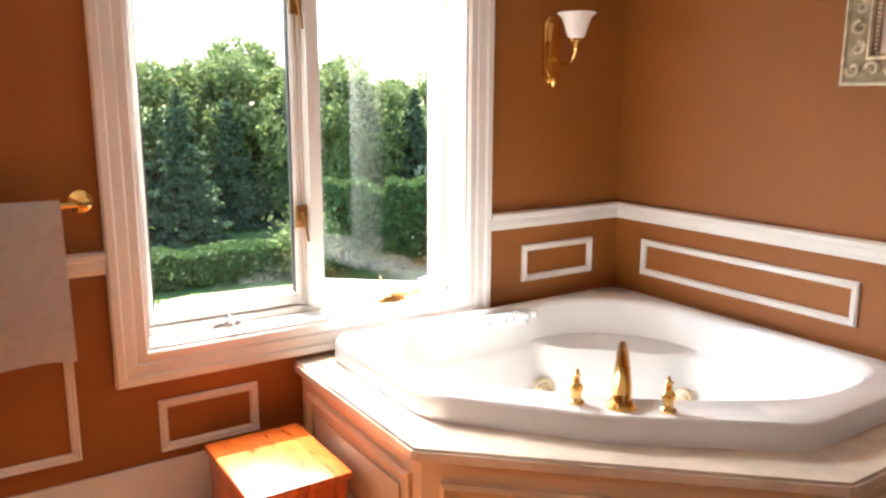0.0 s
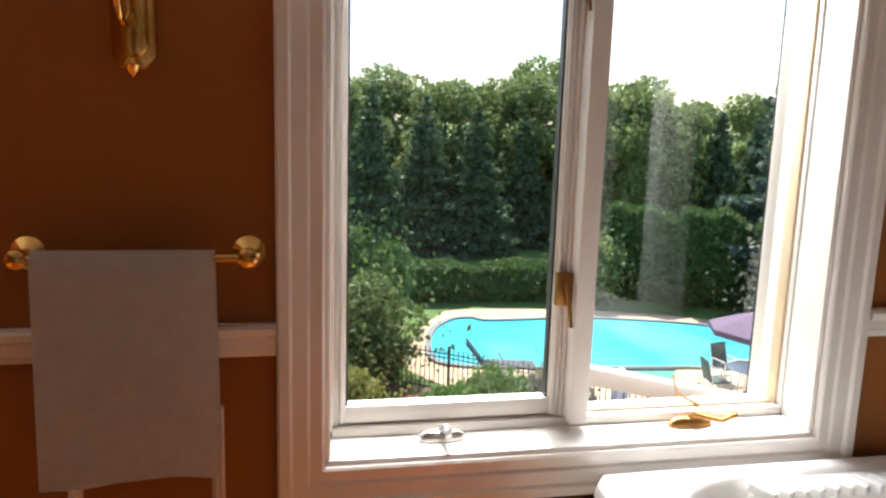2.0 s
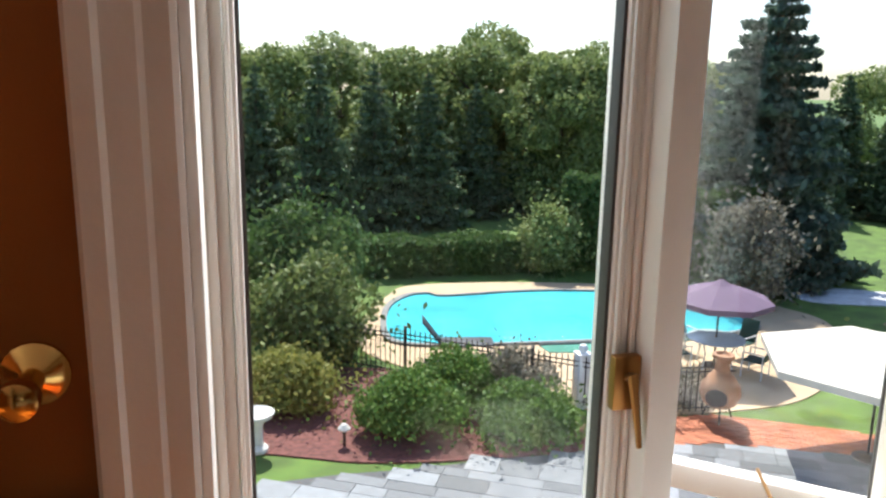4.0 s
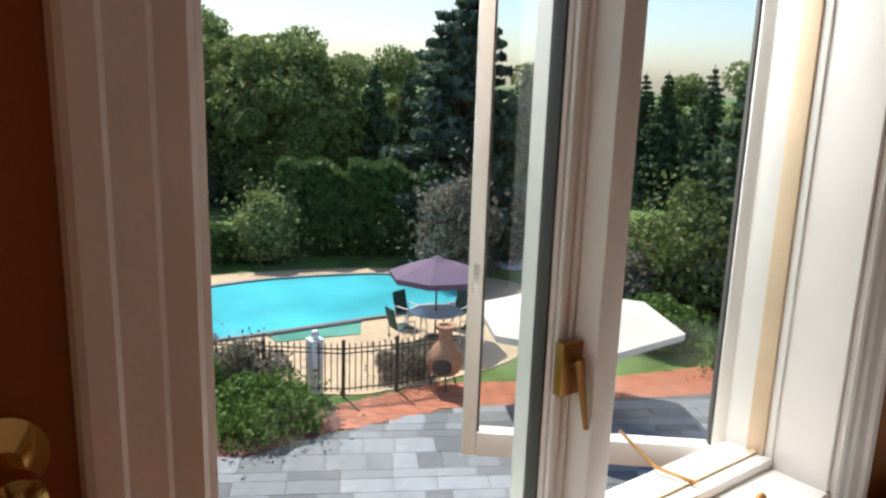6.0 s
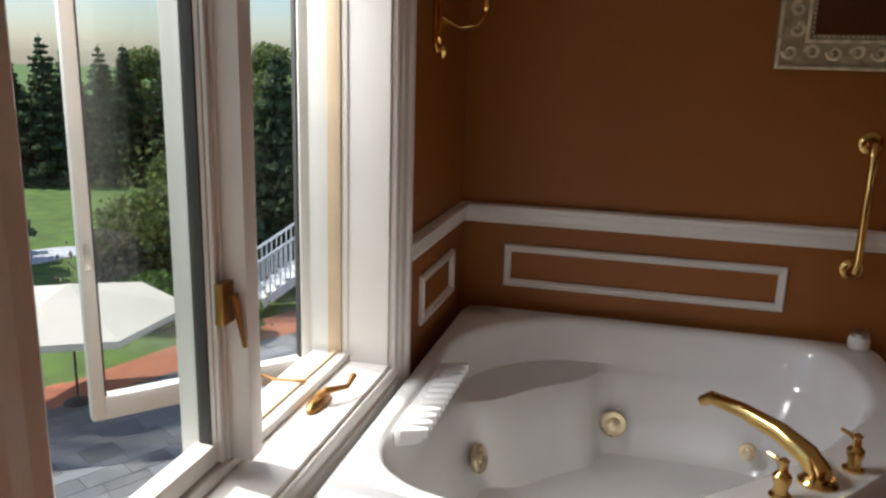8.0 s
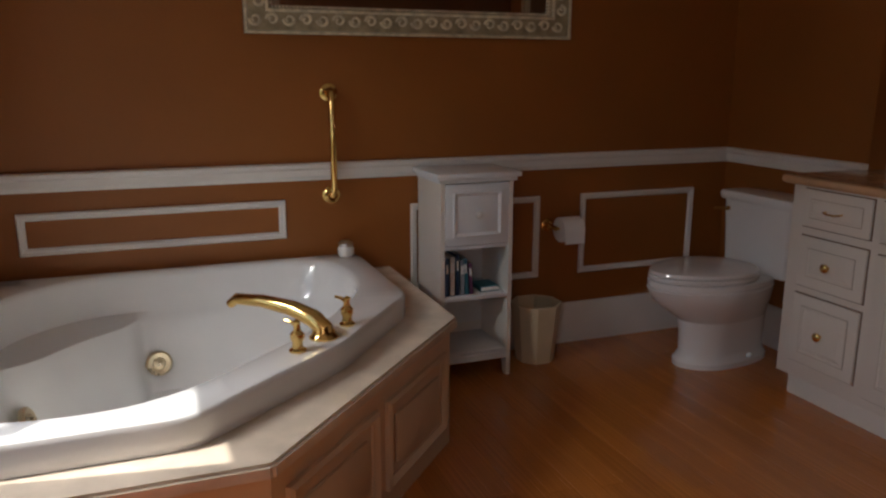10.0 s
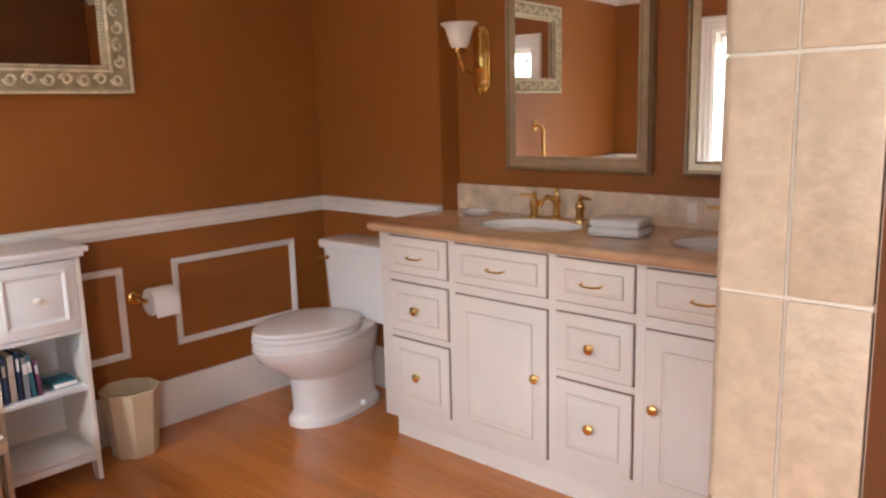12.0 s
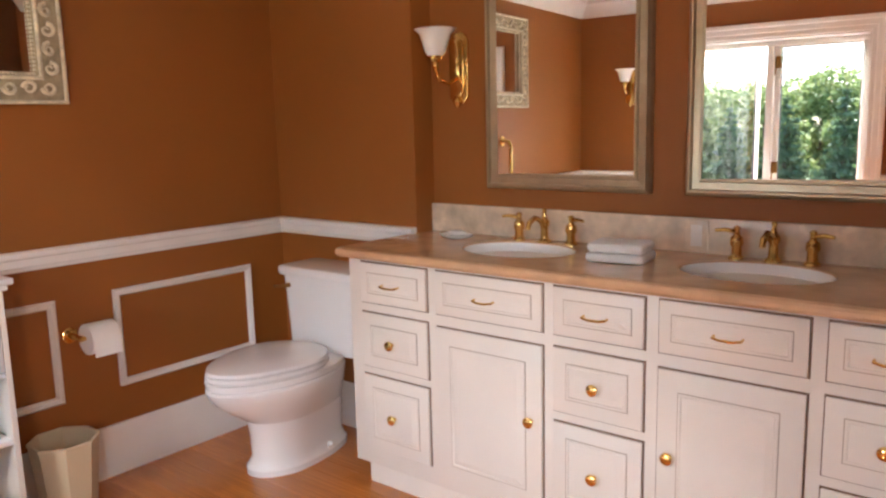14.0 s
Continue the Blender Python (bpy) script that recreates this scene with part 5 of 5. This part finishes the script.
def umbrella(name, label, x, y, R, H, drop, mat, n=8):
    u = thing(name, label, "umbrella", at=Matrix.Translation((x, y, G)))
    part("pole", tube([(0, 0, 0), (0, 0, H)], 0.025, 8), IRON, u)
    part("base", lathe([(0.28, 0), (0.28, 0.05), (0.06, 0.12)], 16), IRON, u)
    ring = lambda k, z: [(R * k * math.cos(2 * math.pi * i / n), R * k * math.sin(2 * math.pi * i / n), z) for i in range(n)]
    part("canopy", loft([ring(1.0, H - drop - 0.14), ring(1.01, H - drop), ring(0.55, H - drop * 0.5), ring(0.16, H - 0.06), ring(0.15, H - 0.09), ring(0.54, H - drop * 0.5 - 0.03), ring(0.99, H - drop - 0.02)], False, False), mat, u, smooth=False)
    part("vent", loft([ring(0.24, H - 0.10), ring(0.02, H + 0.05)], False, True), mat, u, smooth=False)
    for i in range(n):
        a = 2 * math.pi * i / n
        part("rib", tube([(0, 0, H - 0.12), (math.cos(a) * R * 0.98, math.sin(a) * R * 0.98, H - drop - 0.03)], 0.012, 5), IRON, u)
    return u


tx, ty = Y(8.05, 11.2)
umbrella("plum_umbrella", "plum canvas parasol over the garden table", tx, ty, 1.25, 2.2, 0.42, PLUM)
umbrella("cream_umbrella", "large cream canvas parasol on the patio", 9.4, 9.95, 2.2, 2.45, 0.5, CANVAS, 6)
tbl = thing("garden_table", "round glass garden table under the parasol", "table", at=Matrix.Translation((tx, ty, G + 0.03)))
part("tabletop", lathe([(0.68, 0.70), (0.70, 0.71), (0.70, 0.725), (0.68, 0.73)], 28), TABLEG, tbl)
for i in range(4):
    a = i * math.pi / 2 + 0.4
    part("leg", tube([(math.cos(a) * 0.5, math.sin(a) * 0.5, 0), (math.cos(a) * 0.42, math.sin(a) * 0.42, 0.4), (math.cos(a) * 0.55, math.sin(a) * 0.55, 0.7)], 0.02, 6), WHITEP, tbl)


def garden_chair(m):
    c = thing("garden_chair", "green sling garden chair at the table", "chair", "garden chairs", at=m)
    part("seat", box(-0.24, 0.24, -0.24, 0.24, 0.40, 0.43, 0.01), GREENC, c)
    part("backrest", moved(box(-0.24, 0.24, -0.015, 0.015, 0, 0.58, 0.01), Matrix.Translation((0, -0.24, 0.42)) @ Matrix.Rotation(radians(14), 4, "X")), GREENC, c)
    for sx in (-1, 1):
        part("armrest", tube([(0.26 * sx, -0.26, 0.63), (0.26 * sx, 0.24, 0.62)], 0.018, 6), WHITEP, c)
        for yy in (-0.24, 0.24):
            part("leg", tube([(0.26 * sx, yy, 0), (0.26 * sx, yy, 0.62)], 0.016, 6), WHITEP, c)
    return c


for k, (dx, dy) in enumerate(((-1.0, 0.1), (-0.2, 1.0), (1.0, 0.35), (0.55, -0.85))):
    m = Matrix.Translation((tx + dx, ty + dy, G + 0.03)) @ Matrix.Rotation(math.atan2(-dy, -dx) - math.pi / 2, 4, "Z")
    gc = garden_chair(m) if k == 0 else copy_thing(gc, m)
ch = thing("chaise_lounge", "dark sling chaise lounge with raised back", "lounger", at=Matrix.Translation((*Y(3.05, 13.0), G + 0.03)) @ Matrix.Rotation(radians(-12), 4, "Z"))
part("bed", box(0, 1.35, -0.32, 0.32, 0.33, 0.36, 0.01), BLACKC, ch)
part("backrest", moved(box(-0.75, 0, -0.32, 0.32, -0.015, 0.015, 0.008), Matrix.Translation((0, 0, 0.35)) @ Matrix.Rotation(radians(52), 4, "Y")), BLACKC, ch)
for x in (0.1, 1.25):
    for yy in (-0.28, 0.28):
        part("leg", tube([(x, yy, 0), (x, yy, 0.33)], 0.018, 6), IRON, ch)
cm = thing("chiminea", "terracotta clay chiminea with an open mouth", "chiminea", at=Matrix.Translation((*Y(6.62, 9.05), G + 0.03)))
part("body", lathe([(0.16, 0.28), (0.33, 0.38), (0.42, 0.58), (0.40, 0.75), (0.26, 0.95), (0.15, 1.08), (0.15, 1.32), (0.22, 1.36), (0.22, 1.43), (0.15, 1.44), (0.11, 1.38)], 26), CLAY, cm)
# the body is closed: a dark disc stands for the hollow of the mouth
part("mouth", moved(lathe([(0.20, 0), (0.20, 0.05), (0.15, 0.055)], 20, 1.1, 0.9), Matrix.Translation((-0.27, -0.27, 0.60)) @ Vector((-0.7, -0.7, 0.1)).to_track_quat("Z", "Y").to_matrix().to_4x4()), DARK, cm, "dark disc for the open mouth")
for i in range(3):
    a = i * 2.1
    part("stand_leg", tube([(math.cos(a) * 0.2, math.sin(a) * 0.2, 0.36), (math.cos(a) * 0.34, math.sin(a) * 0.34, 0)], 0.02, 6), IRON, cm)
bb = thing("bird_bath", "white cast stone bird bath in the bed", "bird bath", at=Matrix.Translation((*Y(-0.62, 9.72), G + 0.03)))
part("pedestal", lathe([(0.20, 0), (0.20, 0.06), (0.11, 0.14), (0.10, 0.45), (0.15, 0.60)], 20), STONE, bb)
part("bowl", lathe([(0.12, 0.58), (0.30, 0.68), (0.33, 0.76), (0.30, 0.77), (0.2, 0.71), (0.02, 0.69)], 26), STONE, bb)
gl = thing("path_lamp", "small mushroom path lamp in the mulch", "garden lamp", at=Matrix.Translation((*Y(0.62, 9.58), G + 0.03)))
part("stem", lathe([(0.03, 0), (0.03, 0.32)], 10), IRON, gl)
part("cap", lathe([(0.11, 0.32), (0.12, 0.35), (0.05, 0.43), (0.01, 0.44)], 16), STONE, gl)
# white stairs of the neighbouring deck
sx, sy = 15.9, 10.45
sr = thing("deck_stairs", "white painted deck stairs with a railing", "stairs", at=Matrix.Translation((sx, sy, G)) @ Matrix.Rotation(radians(-52), 4, "Z"))
for i in range(12):
    part("step", box(0.15 + i * 0.27, 0.45 + i * 0.27, -1.1, 0.0, 0.17 * i + 0.13, 0.17 * i + 0.17, 0.004), WHITEP, sr)
    part("riser", box(0.15 + i * 0.27, 0.17 + i * 0.27, -1.1, 0.0, 0.17 * i, 0.17 * i + 0.13), WHITEP, sr)
for yy in (0.02, -1.12):
    part("stringer", prism([(0.1, 0), (0.5, 0), (3.6, 2.0), (3.6, 2.3)], 0, 0.04), WHITEP, sr).matrix_basis = Matrix.Translation((0, yy, 0)) @ Matrix.Rotation(math.pi / 2, 4, "X")
    part("newel", box(0.0, 0.14, yy - 0.07, yy + 0.07, 0, 1.2, 0.008), WHITEP, sr)
    part("newel", box(3.5, 3.72, yy - 0.11, yy + 0.11, 0, 4.6, 0.008), WHITEP, sr)
    part("handrail", tube([(0.07, yy, 1.1), (3.55, yy, 3.25)], 0.045, 6), WHITEP, sr)
    for i in range(24):
        u = 0.2 + i * 0.14
        part("baluster", box(u, u + 0.035, yy - 0.02, yy + 0.02, 0.62 * (u - 0.1) + 0.1, 1.1 + (u - 0.07) * 0.618), WHITEP, sr, smooth=False)
part("landing", box(3.5, 8.5, -1.2, 0.1, 2.05, 2.2, 0.01), WHITEP, sr)
for k in range(6):
    part("skirt_board", box(3.74, 8.5, -1.20, -1.17, 0.1 + k * 0.325, 0.41 + k * 0.325, 0.004), WHITEP, sr)
for z in (2.36, 3.20):
    part("guard_rail", box(3.72, 8.5, -1.16, -1.09, z, z + 0.07, 0.006), WHITEP, sr)
for k in range(38):
    part("guard_picket", box(3.78 + k * 0.124, 3.83 + k * 0.124, -1.145, -1.105, 2.43, 3.20), WHITEP, sr, smooth=False)

# ---- laid pieces ----
rb = random.Random(3)
bx = mesh_of("board", box(-0.5, 0.5, -0.5, 0.5, -0.5, 0.5), FLOORW, False)
W = 0.083
k = 0
y = SOUTH + W / 2
while y < -0.02:
    x = WEST
    while x < 0:
        L = min(rb.uniform(1.0, 2.2), -x)
        if L > 0.05:
            b = new("board", bx)
            b.parent = floor
            b.matrix_basis = Matrix.Translation((x + L / 2, y, -0.003)) @ Matrix.Diagonal((L - 0.0012, W - 0.0012, 0.006, 1))
        x += L
    y += W
fm = mesh_of("flagstone", box(-0.5, 0.5, -0.5, 0.5, 0, 1, 0.0), BLUESTONE, False)
ax, ay = Vector((0.86, -0.50)), Vector((0.50, 0.86))
count = 0


def inside(p, poly):
    hit = False
    for i in range(len(poly)):
        (x1, y1), (x2, y2) = poly[i - 1], poly[i]
        if (y1 > p[1]) != (y2 > p[1]) and p[0] < (x2 - x1) * (p[1] - y1) / (y2 - y1) + x1:
            hit = not hit
    return hit


PP = [(-5.0, 6.0), (-5.0, 9.0)] + patio_edge + [(17, 5), (12, 4)]
v = -8.0
while v < 16:
    h = rb.choice((0.3, 0.45, 0.6))
    u = -14.0 + rb.random()
    while u < 24:
        L = rb.choice((0.45, 0.6, 0.75, 0.9))
        c = ax * (u + L / 2) + ay * (v + h / 2)
        if inside(c, PP) and math.hypot(c.x + 2, c.y + 0.4) < 18:
            f = new("flagstone", fm)
            f.parent = patio
            f.matrix_basis = Matrix.Translation((c.x, c.y, G + 0.02)) @ Matrix.Rotation(math.atan2(ax.y, ax.x), 4, "Z") @ Matrix.Diagonal((L - 0.015, h - 0.015, 0.012 + rb.random() * 0.004, 1))
            count += 1
        u += L
    v += h
bk = mesh_of("brick", box(-0.5, 0.5, -0.5, 0.5, 0, 1), BRICKM, False)
BP = [Y(4.35, 8.55), Y(4.69, 9.4), Y(5.85, 9.3), Y(6.75, 9.2), Y(8.6, 8.0), Y(8.43, 7.17), Y(6.03, 8.33)]
n = 0
for i in range(-80, 80):
    for j in range(-120, 120):
        c = Vector((8.0, 11.0)) + ax * (i * 0.21 + (j % 2) * 0.105) + ay * (j * 0.106)
        if n < 300 and inside(c, BP):
            f = new("brick", bk)
            f.parent = brick
            f.matrix_basis = Matrix.Translation((c.x, c.y, G + 0.024)) @ Matrix.Rotation(math.atan2(ax.y, ax.x), 4, "Z") @ Matrix.Diagonal((0.196, 0.092, 0.012 + rb.random() * 0.006, 1))
            n += 1
